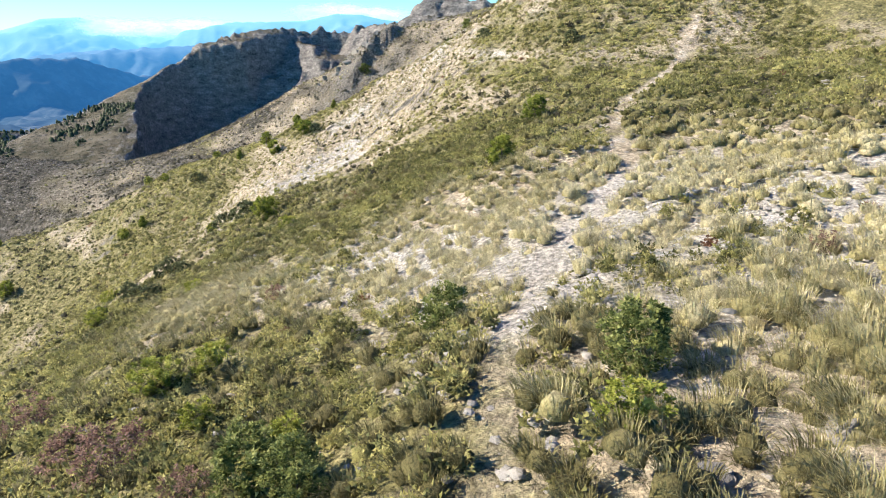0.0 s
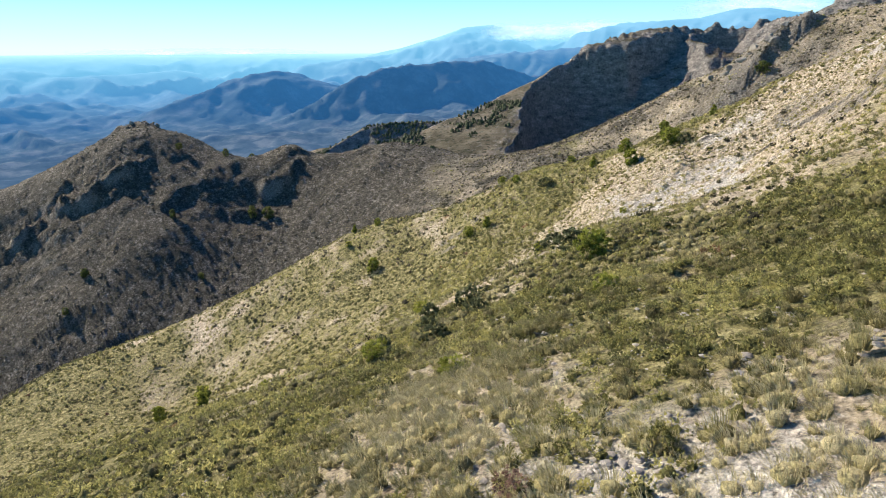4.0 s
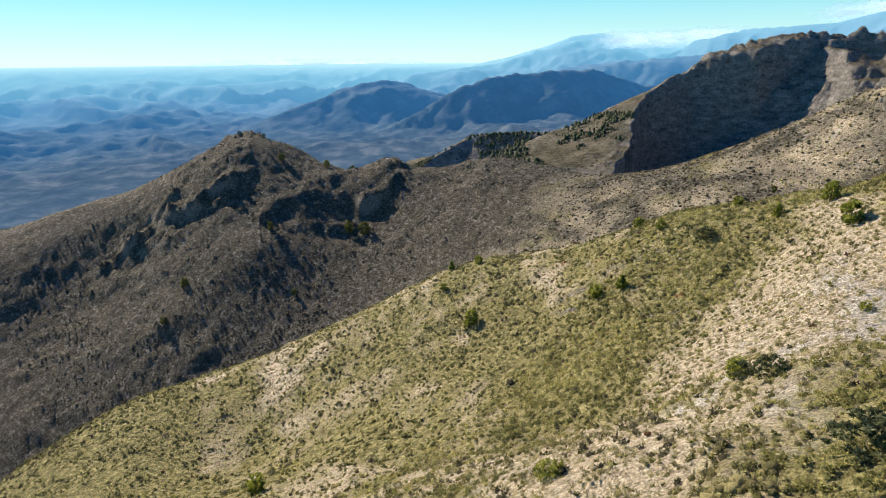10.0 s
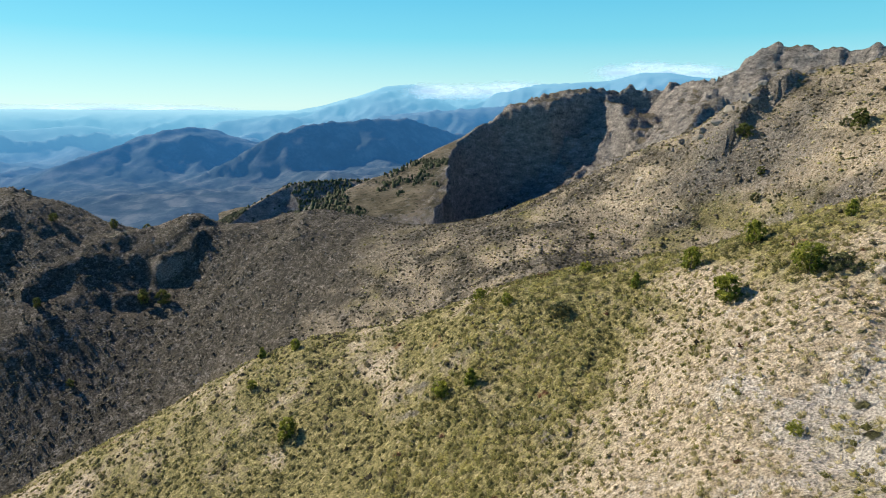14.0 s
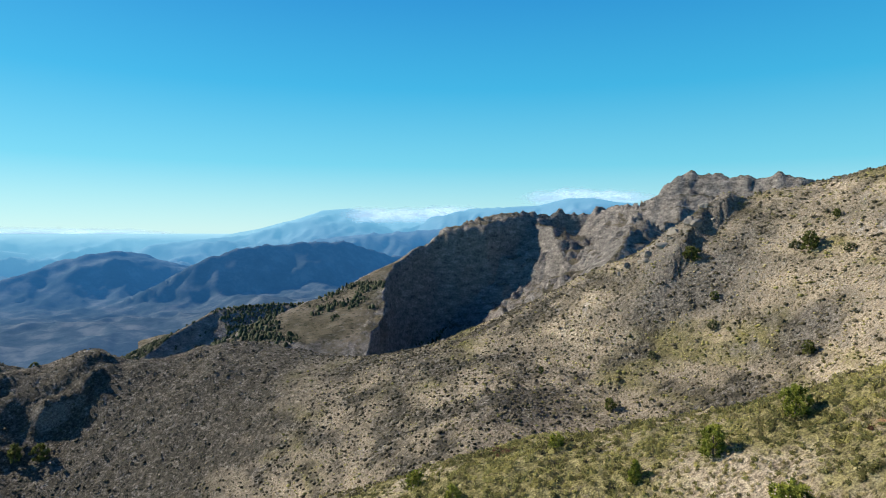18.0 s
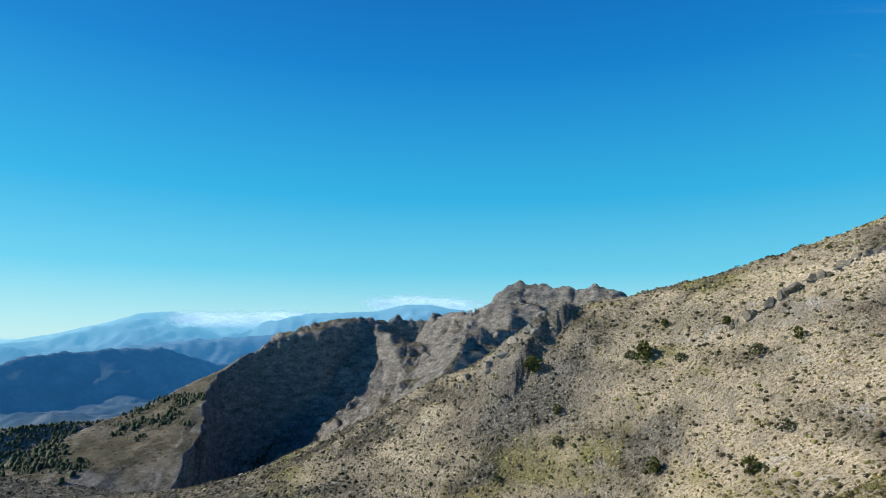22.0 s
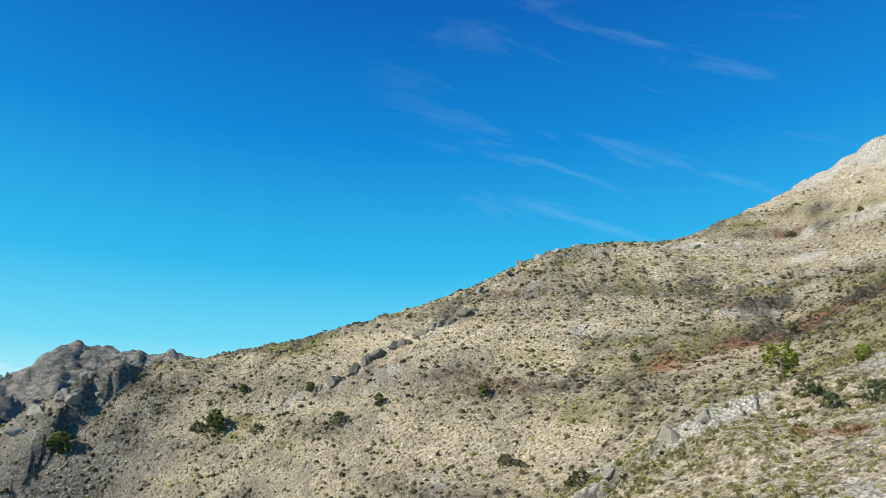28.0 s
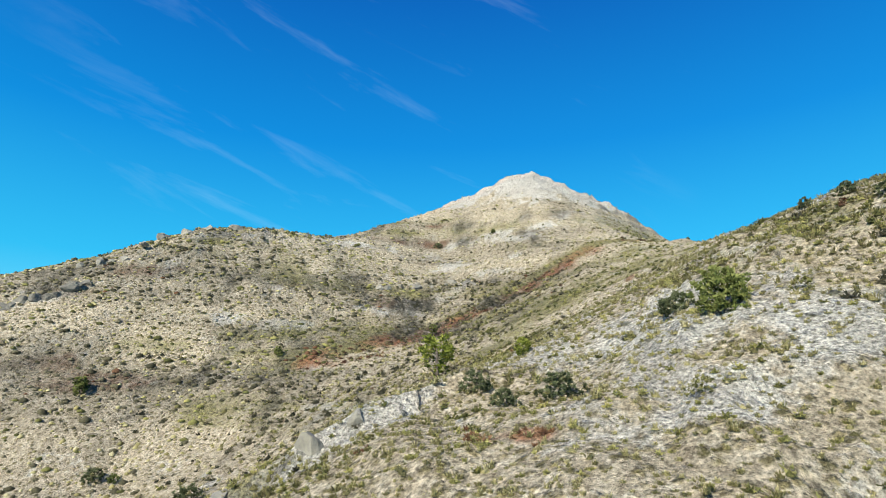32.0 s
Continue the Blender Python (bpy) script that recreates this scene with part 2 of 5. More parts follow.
# The great dark cliff: the slope behind it, and its broken edge from foot to top.
SLOPE_BEHIND = (
    (((-595, 1357, -35), (-554, 1417, -7), (-514, 1474, 19), (-479, 1538, 43), (-415, 1607, 54), (-328, 1646, 55), (-255, 1648, 50)), 0.8, 0.45),
    (((-595, 1357, -35), (-605, 1309, -68), (-609, 1241, -114), (-572, 1148, -173), (-537, 1053, -207), (-499, 987, -230), (-468, 880, -290)), 0.4, 0.42),
    (((-720, 800, -260), (-699, 991, -206), (-672, 1069, -171), (-651, 1197, -106), (-595, 1357, -35)), 0.75, 0.32),
)
CLIFF_EDGE = ((-468, 880, -290), (-499, 987, -230), (-537, 1053, -207), (-572, 1148, -173), (-609, 1241, -114), (-605, 1309, -68), (-595, 1357, -35),
              (-573, 1383, -39), (-549, 1394, -47), (-498, 1415, -45), (-464, 1431, -25), (-452, 1466, 4), (-429, 1533, 29), (-370, 1634, 52), (-328, 1646, 55), (-255, 1648, 50))
FAR_RANGES = (
    (((-1790, 1500, -420), (-1759, 1573, -390), (-1754, 1726, -201), (-1712, 1838, -122), (-1648, 1962, -82), (-1575, 2085, -65),
      (-1433, 2244, -45), (-1357, 2349, -55), (-1252, 2462, -98)), 0.6, 1.0),
    (((-2372, 1188, -327), (-2355, 1431, -229), (-2330, 1655, -166), (-2304, 1857, -109), (-2276, 2046, -97), (-2214, 2185, -151),
      (-2120, 2346, -195)), 0.45, 0.5),
    (((-2883, 2716, -93), (-2767, 2973, -62), (-2622, 3232, -34), (-2447, 3490, 54), (-2318, 3637, 133), (-2156, 3735, 149), (-1954, 3844, 89),
      (-1678, 3972, 120), (-1485, 3994, 108), (-1351, 3936, 148), (-1088, 3912, 154), (-892, 3960, 163), (-703, 3997, 211), (-546, 4020, 209),
      (-200, 4100, 160)), 0.4, 0.5),
    (((-3660, 300, -240), (-3660, 693, -214), (-3602, 955, -172), (-3602, 1140, -175), (-3581, 1358, -206), (-3587, 1609, -140), (-3529, 1953, -135),
      (-3476, 2239, -120), (-3316, 2471, -166), (-3022, 2899, -103)), 0.3, 0.3),
    (((-2257, 267, -312), (-2288, 408, -322), (-2308, 566, -329), (-2323, 704, -353), (-2336, 830, -423)), 0.35, 0.35),
    (((-2900, 400, -290), (-2950, 800, -265), (-2900, 1200, -280), (-2950, 1500, -240)), 0.25, 0.25),
    (((-1900, 2900, -60), (-1650, 3050, -20), (-1400, 3150, 0), (-1150, 3250, 10)), 0.5, 0.5),
)


def away(x, y, line):
    """The distance to a line in plan, and on which side of it a place lies."""
    best, side = np.full(np.shape(x), 1e9), np.zeros(np.shape(x))
    for (ax, ay), (bx, by) in zip(line, line[1:]):
        dx, dy = bx - ax, by - ay
        t = np.clip(((x - ax) * dx + (y - ay) * dy) / (dx * dx + dy * dy), 0, 1)
        d = np.hypot(x - ax - t * dx, y - ay - t * dy)
        side = np.where(d < best, np.sign(dx * (y - ay) - dy * (x - ax)), side)
        best = np.minimum(best, d)
    return best, side


def spine(x, y, line, left, right):
    """The height of a range that falls off to either side of its spine."""
    best, off = np.full_like(x, -1e9), np.full_like(x, 1e9)
    for (ax, ay, az), (bx, by, bz) in zip(line, line[1:]):
        dx, dy = bx - ax, by - ay
        long2 = dx * dx + dy * dy
        t = np.clip(((x - ax) * dx + (y - ay) * dy) / long2, 0, 1)
        ox, oy = x - ax - t * dx, y - ay - t * dy
        side = np.where(dx * oy - dy * ox > 0, left, right)
        d = np.hypot(ox, oy)
        best = np.maximum(best, az + t * (bz - az) - side * d / (1 + d / 1500))
        off = np.minimum(off, d)
    return best, off


def massif(x, y):
    """The height of the massif with its cliff, and the distance to the cliff's edge."""
    z = np.full_like(x, -1e9)
    beyond = away(x, y, [q[:2] for q in SLOPE_BEHIND[2][0]])[1] > 0
    for k, (line, left, right) in enumerate(SLOPE_BEHIND):
        back = (-1e9,) if k == 1 else spine(x, y, line, left, 1.0 if k == 0 else right)
        z = np.maximum(z, np.where(beyond, back[0], spine(x, y, line, left, right)[0]))
    wx, wy = x + 11 * fractal(x, y, 110, 4, 231), y + 11 * fractal(x, y, 110, 4, 237)
    best, side, high = np.full_like(x, 1e9), np.zeros_like(x), np.zeros_like(x)
    for (ax, ay, az), (bx, by, bz) in zip(CLIFF_EDGE, CLIFF_EDGE[1:]):
        dx, dy = bx - ax, by - ay
        t = np.clip(((wx - ax) * dx + (wy - ay) * dy) / (dx * dx + dy * dy), 0, 1)
        d = np.hypot(wx - ax - t * dx, wy - ay - t * dy)
        near = d < best
        side, high, best = np.where(near, np.sign(dx * (wy - ay) - dy * (wx - ax)), side), np.where(near, az + t * (bz - az), high), np.where(near, d, best)
    fall = high + 4 - 4.5 * np.minimum(best, 40) - 1.5 * np.maximum(best - 40, 0)
    return np.where(side < 0, np.minimum(z, fall), z), best


def far_land(x, y, ranges, floor):
    """The height of the ranges over a floor, and the distance to the spine that stands highest."""
    z, off = floor, np.full_like(x, 300.0)
    wx, wy = x + 24 * fractal(x, y, 230, 4, 41), y + 24 * fractal(x, y, 230, 4, 47)
    for line, left, right in ranges:
        s, d = spine(x, y, line, left, right)
        s2, _ = spine(wx, wy, line, left, right)
        s = s + (s2 - s) * ease(25, 110, d)
        off = np.where(s > z, d, off)
        z = np.maximum(z, s)
    return z, off


TRAIL = ((1.0, -20), (1.1, 9.1), (1.1, 12.4), (1.7, 14.7), (2.7, 17.6), (3.9, 21.4), (5.4, 25.1), (7.7, 29.1), (10.2, 33.2), (11.3, 36.3),
         (11.4, 40.5), (12.9, 47), (16.4, 56.4), (22, 66), (27.2, 74.5), (33, 86))
LEDGES = (((14, 276), (19, 272), (24, 270), (31, 266), (39, 262), (47, 258), (52, 257)), ((55, 267), (61, 260), (68, 256)),
          ((-7, 165), (-4, 158), (-3, 155), (0, 152)), ((-66, 318), (-50, 314), (-38, 313), (-27, 316)), ((100, 214), (112, 208), (122, 200)))

# Fins of bare rock: line, height, half width.
FINS = ((LEDGES[0], 1.5, 2.2), (LEDGES[1], 2.0, 2.2),
        (((-356, 274), (-361, 245), (-360, 210), (-359, 187)), 2.5, 9.0), (((-402, 229), (-410, 202), (-416, 177), (-434, 151)), 5.0, 8.0),
        (((-327, 306), (-317, 291), (-324, 278)), 5.0, 8.0), (((-437, 200), (-431, 178), (-440, 150)), 8.0, 5.5), (((-418, 210), (-428, 180), (-444, 138)), 6.0, 4.5),
        (((-300, 362), (-290, 369), (-282, 374), (-273, 377)), 7.0, 6.0),
        (((-463, 253), (-451, 266), (-440, 270)), 6.0, 9.0), (((60, 252), (78, 247), (92, 246)), 1.8, 2.2), (((118, 196), (100, 203), (88, 207)), 2.4, 4.0))


OUTCROP = ((-43, 306), (-38, 311), (-31, 315), (-23, 320), (-18, 322))


def outcrop(x, y):
    """A tilted slab of bare rock: its height, and how far it is from its broken edge."""
    d, side = away(x, y, OUTCROP)
    s = d * side + 1.6 * fractal(x, y, 5, 3, 97)
    along_ = (x + 43) * 0.84 + (y - 306) * 0.54
    up = ease(-0.6, 1.4, s) * np.clip(1 - s / 36, 0, 1) * ease(-14, 3, along_) * (1 - ease(17, 27, along_))
    return up * (5.6 + 1.8 * (ridged(x, y, 9, 4, 99, 0.6) - 0.5)), up


def ledges(x, y):
    """Rock steps that stand out of the slope, and the worn bed of the trail."""
    z = np.zeros(np.shape(x))
    for line, high, wide in FINS:
        d, _ = away(x, y, line)
        z = z + high * (1 - ease(0.1, 1, d / wide)) * np.clip(0.2 + 0.9 * fractal(x, y, 1.8 * wide, 4, 95) + 0.8 * ridged(x, y, 0.9 * wide, 4, 96, 0.6), 0.0, 1.5)
    z = z + outcrop(x, y)[0]
    for line in LEDGES[2:]:
        d, side = away(x, y, line)
        up = ease(-0.9, 0.9, d * side + 0.8 * fractal(x, y, 3.5, 2, 91))
        z = z + 1.7 * up * (1 - ease(2, 11, d)) * (0.7 + 0.5 * fractal(x, y, 9, 2, 93))
    d, _ = away(x, y, TRAIL)
    return z - 0.16 * (1 - ease(0.25, 0.7, d))


def ribs(x, y):
    """Ribs and gullies of rock that run down the dark western ridge."""
    u, v = 0.84 * x - 0.55 * y, 0.55 * x + 0.84 * y
    bare = ease(-0.25, 0.45, fractal(x, y, 70, 3, 251))
    return (ridged(u, v / 2.6, 46, 5, 55, 0.55) - 0.45) * (2 + 3.5 * bare) + (ridged(u, v / 2.2, 13, 4, 57, 0.6) - 0.42) * (1.2 + 3.2 * bare)


def ground_z(x, y, fine=True):
    """The height of the ground at x, y (arrays)."""
    x, y = np.asarray(x, float), np.asarray(y, float)
    near = sheet(np.clip(x, -760, 420), np.clip(y, -160, 560))
    r = np.hypot(x + 200, (y - 200) * 1.0)
    out = ease(500, 760, r)
    base = -330 - 100 * ease(700, 1000, r) + 60 * fractal(x, y, 420, 4, 11)
    far, off = far_land(x, y, RANGES, base)
    big, edge = massif(x, y)
    off = np.where(big > far, edge, off)
    far = np.maximum(far, big)
    crag = ease(-640, -560, x + 0.2 * (y - 1300)) * ease(700, 1000, y)
    face = np.maximum(ease(8, 110, off), 0.75 * crag)
    far = far + face * (ridged(x, y, 230, 5, 5, 0.5) - 0.5) * (14 + 44 * crag) * ease(-330, -200, far) + (ridged(x, y, 44, 5, 71, 0.62) - 0.45) * (3 + (4 + 22 * crag) * face) + crag * (ridged(x, y, 19, 3, 73, 0.65) - 0.45) * (4 + 9 * face)
    far = far + crag * 0.8 * 26 / 6.283 * np.sin(far * 6.283 / 26 + 2.0 * fractal(x, y, 180, 3, 15)) * ease(-200, -80, far) * face
    z = near * (1 - out) + np.where(r > 1, far, 0) * out
    rough = 0.35 + 0.65 * ease(240, 420, np.hypot(x, y - 60))
    west = ease(-190, -300, x)
    z = z + (1 - out) * ledges(x, y)
    z = z + (1 - out) * (1.1 * fractal(x, y, 26, 3, 21) * rough + 0.45 * fractal(x, y, 7, 2, 33) + west * ribs(x, y))
    z = z + (1 - out) * (ridged(x, y, 16, 4, 83, 0.6) - 0.4) * 4.6 * ease(62, 88, z) * ease(140, 175, x)
    z = z + (1 - out) * ease(58, 76, z) * ease(145, 175, x) * (0.5 * np.sin(0.9 * z + 3 * fractal(x, y, 30, 3, 85)) + (ridged(x, y, 8, 3, 87, 0.6) - 0.45) * 1.5)
    if fine:
        z = z + (1 - out) * (0.28 * fractal(x, y, 2.6, 3, 61) + 0.5 * ease(0.62, 0.8, ridged(x, y, 11, 3, 77)))
    return z


def sheet_mesh(name, angles, radii, centre, height):
    """A fan of ground round a centre: angles in degrees to the left of +y, radii in metres."""
    a, r = np.radians(np.asarray(angles)), np.asarray(radii)
    x = centre[0] - np.sin(a)[:, None] * r[None]
    y = centre[1] + np.cos(a)[:, None] * r[None]
    z = height(x.ravel(), y.ravel())
    co = np.stack([x.ravel(), y.ravel(), z], -1)
    na, nr = len(a), len(r)
    i, j = np.meshgrid(np.arange(na - 1), np.arange(nr - 1), indexing="ij")
    v = (i * nr + j).ravel()
    quads = np.stack([v, v + 1, v + nr + 1, v + nr], -1)[:, ::-1]
    me = bpy.data.meshes.new(name)
    me.vertices.add(len(co))
    me.vertices.foreach_set("co", co.astype(np.float32).ravel())
    me.loops.add(quads.size)
    me.loops.foreach_set("vertex_index", quads.astype(np.int32).ravel())
    me.polygons.add(len(quads))
    me.polygons.foreach_set("loop_start", np.arange(0, quads.size, 4, dtype=np.int32))
    me.update(calc_edges=True)
    me.polygons.foreach_set("use_smooth", np.ones(len(quads), bool))
    return new(name, me), co


CENTRE = (-40.0, 115.0)
view = np.arange(-118, 98.01, 0.285)
around = np.r_[view, np.arange(101, 242.1, 3.0)]
radii = [0.02, 1.0]
while radii[-1] < 2150:
    r = radii[-1]
    radii.append(r + (3.2 if 250 < r < 610 else 5.5 if 1050 < r < 1750 else min(max(0.012 * r, 0.8), 8.0)))


# ---- what grows where ----
def cover(x, y, z):
    """Shares of 0 to 1: green shrubs, bare stone, rust-red dry bracken, dark heath."""
    # belts that follow the slope at one height
    lie = 0.16 * (0.8 * x - 0.5 * y)
    belt, belt2, belt3 = fractal(lie, z, 4.5, 4, 261, 0.6), fractal(lie + 40, z, 6, 4, 271, 0.6), fractal(lie - 70, z, 5, 4, 281, 0.6)
    streak = fractal(0.1 * (0.3 * x + 0.95 * y), z, 2.6, 4, 331, 0.6)
    n1, n2, n3 = fractal(x, y, 34, 4, 101), fractal(x, y, 9, 3, 111), fractal(x + y, y, 60, 3, 121)
    flank = (1 - ease(150, 185, y)) * ease(-260, -190, x)
    bowl = ease(150, 185, y) * ease(-340, -240, x)
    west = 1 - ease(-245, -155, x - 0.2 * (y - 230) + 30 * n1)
    band = np.exp(-(((y - 60 - 0.4 * x) / 26) ** 2)) * ease(38, 46, y + 0.1 * x) * (1 - ease(-70, -110, x) * 0)
    thicket = (1 - ease(20, 30, y + 0.4 * x)) * (1 - ease(-4.5, 0, x))
    low = ease(-40, -75, x)
    open_ = np.exp(-(((x - 4) / 17) ** 2) - (((y - 29) / 9) ** 2)) + 0.7 * np.exp(-(((x + 15) / 11) ** 2) - (((y - 117) / 12) ** 2))
    open_ = open_ + 0.45 * np.exp(-(((x + 29) / 12) ** 2) - (((y - 108) / 13) ** 2)) + 0.6 * np.exp(-(((x - 9) / 8) ** 2) - (((y - 13) / 5) ** 2)) + 0.7 * np.exp(-(((x - 15) / 8) ** 2) - (((y - 19) / 6) ** 2))
    spur = np.exp(-(((x - 6) / 26) ** 2) - (((y - 143) / 17) ** 2))
    green = flank * np.clip(0.38 + 0.14 * ease(2, -14, x) * (1 - ease(50, 72, y)) + 0.08 * ease(80, 95, y) + 0.3 * n1 + 0.45 * n2 + 0.38 * streak + 0.4 * band + 0.6 * thicket + 0.26 * low - 0.8 * open_ - 0.4 * spur, 0, 1)
    green = green + bowl * np.clip(0.12 + 0.35 * n1 + 0.3 * n2 + 0.8 * belt2 + 0.3 * np.exp(-(((x + 25) / 45) ** 2) - (((y - 312) / 16) ** 2)), 0, 0.8)
    stone = flank * np.clip(0.2 + 0.6 * open_ + 0.55 * spur + 0.75 * n2 + 0.4 * fractal(x, y, 3.5, 2, 181) - 0.6 * green * (1 - open_), 0, 1)
    top = ease(58, 84, z + 5 * n1) * ease(140, 175, x)
    stone = stone + bowl * np.clip(0.02 + 0.6 * n3 * n3 + 0.3 * n2 - 0.22 + 0.75 * belt * ease(-30, 40, x) + 0.8 * top + 0.35 * fractal(x, y, 4, 2, 191), 0, 1)
    green = green * (1 - 0.85 * top)
    for line, high, wide in FINS:
        stone = np.maximum(stone, (0.5 + 0.35 * n2) * (1 - ease(0.5, 1.1, away(x, y, line)[0] / wide + 0.5 * n2)))
    slab = outcrop(x, y)[1]
    stone, green = np.maximum(stone, np.clip(1.6 * slab, 0, 0.62) * (0.9 + 0.4 * n2)), green * (1 - slab)
    for line in LEDGES[2:3]:
        stone = np.maximum(stone, 0.75 * (1 - ease(0.5, 2.2, away(x, y, line)[0] + 1.2 * n2)))
    d, _ = away(x, y, TRAIL)
    worn = 1 - ease(0.3, 0.75, d)
    stone, green = np.maximum(stone, (0.62 - 0.25 * ease(20, 40, y)) * worn), green * (1 - worn)
    d, side = away(x, y, ((135, 154), (127, 161), (97, 183), (75, 198), (62, 204)))
    rust = (1 - ease(3, 9, d + 5 * n2)) * (0.5 + 0.6 * n2) + bowl * np.clip(1.2 * belt3 + 0.5 * fractal(x, y, 22, 3, 131) - 0.34, 0, 0.65) * ease(0, 50, x) * (1 - top)
    green = np.maximum(green, (1 - ease(5, 13, d)) * np.where(side < 0, 0.75, 0.25))
    rust = np.maximum(rust, flank * np.clip(1.4 * fractal(x, y, 5, 3, 141) - 1.15, 0, 0.7))
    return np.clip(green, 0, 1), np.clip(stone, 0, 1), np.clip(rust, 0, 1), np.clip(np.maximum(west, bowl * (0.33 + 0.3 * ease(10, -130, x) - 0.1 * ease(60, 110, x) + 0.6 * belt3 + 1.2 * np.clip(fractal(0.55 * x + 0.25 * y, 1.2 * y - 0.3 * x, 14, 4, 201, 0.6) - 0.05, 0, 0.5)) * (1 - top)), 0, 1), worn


# ---- ground ----
def ground_material():
    m, t, s = material("stony hillside soil")
    s.inputs["Roughness"].default_value = 0.95
    s.inputs["Specular IOR Level"].default_value = 0.15
    at = t.nodes.new("ShaderNodeAttribute")
    at.attribute_name = "cover"
    part_ = t.nodes.new("ShaderNodeSeparateColor")
    t.links.new(at.outputs["Color"], part_.inputs["Color"])
    green, stone, rust = part_.outputs
    heath = at.outputs["Alpha"]
    at2 = t.nodes.new("ShaderNodeAttribute")
    at2.attribute_name = "far"
    far = at2.outputs["Fac"]
    at3 = t.nodes.new("ShaderNodeAttribute")
    at3.attribute_name = "steep"
    steep = at3.outputs["Fac"]
    co = t.nodes.new("ShaderNodeTexCoord").outputs["Object"]
    big, fine, grit = noise_node(t, co, 0.12, 6, 0.6), noise_node(t, co, 1.1, 6, 0.65), noise_node(t, co, 6.0, 5, 0.7)

    def push(fac, by, spread, low, high):
        """A share made ragged by noise."""
        a = node(t, "ShaderNodeMath")
        a.operation = "MULTIPLY_ADD"
        t.links.new(by, a.inputs[0])
        a.inputs[1].default_value = spread
        t.links.new(fac, a.inputs[2])
        b = node(t, "ShaderNodeMapRange")
        t.links.new(a.outputs[0], b.inputs["Value"])
        b.inputs["From Min"].default_value, b.inputs["From Max"].default_value = low + spread / 2, high + spread / 2
        return b.outputs[0]

    def blend(a, b, share):
        """Two values in the given share."""
        n = node(t, "ShaderNodeMix")
        n.data_type = "FLOAT"
        n.inputs[0].default_value = share
        t.links.new(a, n.inputs[2])
        t.links.new(b, n.inputs[3])
        return n.outputs[0]

    def dotted(scale, sway_by):
        """Scattered dots: the distance to the nearest one, and a chance value of its own."""
        sway = t.nodes.new("ShaderNodeVectorMath")
        sway.operation = "MULTIPLY_ADD"
        warp = node(t, "ShaderNodeTexNoise", Scale=3.0 * scale, Detail=3.0)
        t.links.new(co, warp.inputs["Vector"])
        t.links.new(warp.outputs["Color"], sway.inputs[0])
        sway.inputs[1].default_value = (sway_by, sway_by, sway_by)
        t.links.new(co, sway.inputs[2])
        cell = node(t, "ShaderNodeTexVoronoi", Scale=scale, Randomness=1.0)
        t.links.new(sway.outputs[0], cell.inputs["Vector"])
        own = t.nodes.new("ShaderNodeSeparateColor")
        t.links.new(cell.outputs["Color"], own.inputs["Color"])
        return cell.outputs["Distance"], own.outputs[0]

    at4 = t.nodes.new("ShaderNodeAttribute")
    at4.attribute_name = "wild"
    wild = at4.outputs["Fac"]
    near_dot, chance = dotted(1.3, 0.5)
    clump = mix(t, 1.0, ramp(t, near_dot, [(0.2, (1, 1, 1)), (0.46, (0, 0, 0))]), wild, "MULTIPLY")
    bush_dot, bush_chance = dotted(0.5, 0.9)
    reach_ = node(t, "ShaderNodeMath")
    reach_.operation = "MULTIPLY_ADD"
    t.links.new(bush_chance, reach_.inputs[0])
    reach_.inputs[1].default_value = 0.6
    t.links.new(bush_dot, reach_.inputs[2])
    shrub = mix(t, 1.0, ramp(t, reach_.outputs[0], [(0.24, (1, 1, 1)), (0.36, (0, 0, 0))]), wild, "MULTIPLY")
    shrub = mix(t, 1.0, shrub, ramp(t, noise_node(t, co, 0.06, 4, 0.6), [(0.4, (0, 0, 0)), (0.6, (1, 1, 1))]), "MULTIPLY")
    straw = ramp(t, blend(noise_node(t, co, 0.5, 5, 0.6), chance, 0.45), [(0.2, (0.09, 0.08, 0.036)), (0.5, (0.22, 0.185, 0.098)), (0.8, (0.38, 0.31, 0.18))])
    earth = ramp(t, fine, [(0.3, (0.25, 0.205, 0.145)), (0.5, (0.43, 0.365, 0.27)), (0.72, (0.61, 0.54, 0.43))])
    base = mix(t, clump, earth, straw)
    crack = node(t, "ShaderNodeTexVoronoi", Scale=2.6, Randomness=1.0)
    crack.feature = "DISTANCE_TO_EDGE"
    t.links.new(co, crack.inputs["Vector"])
    pale = ramp(t, grit, [(0.25, (0.3, 0.28, 0.25)), (0.45, (0.54, 0.505, 0.45)), (0.7, (0.7, 0.66, 0.595))])
    pale = mix(t, ramp(t, crack.outputs["Distance"], [(0.0, (0.8, 0.8, 0.8)), (0.05, (1, 1, 1))]), (0.17, 0.15, 0.12), pale)
    pale = mix(t, ramp(t, big, [(0.35, (0.6, 0.6, 0.6)), (0.6, (0, 0, 0))]), pale, (0.36, 0.32, 0.27))
    base = mix(t, push(stone, fine, 1.3, 0.3, 0.6), base, pale)
    leaf = ramp(t, fine, [(0.3, (0.08, 0.077, 0.03)), (0.52, (0.21, 0.19, 0.082)), (0.7, (0.39, 0.345, 0.18))])
    base = mix(t, push(green, fine, 1.3, 0.3, 0.75), base, leaf)
    red = ramp(t, fine, [(0.35, (0.16, 0.068, 0.034)), (0.65, (0.33, 0.155, 0.085))])
    base = mix(t, push(rust, fine, 0.9, 0.25, 0.7), base, red)
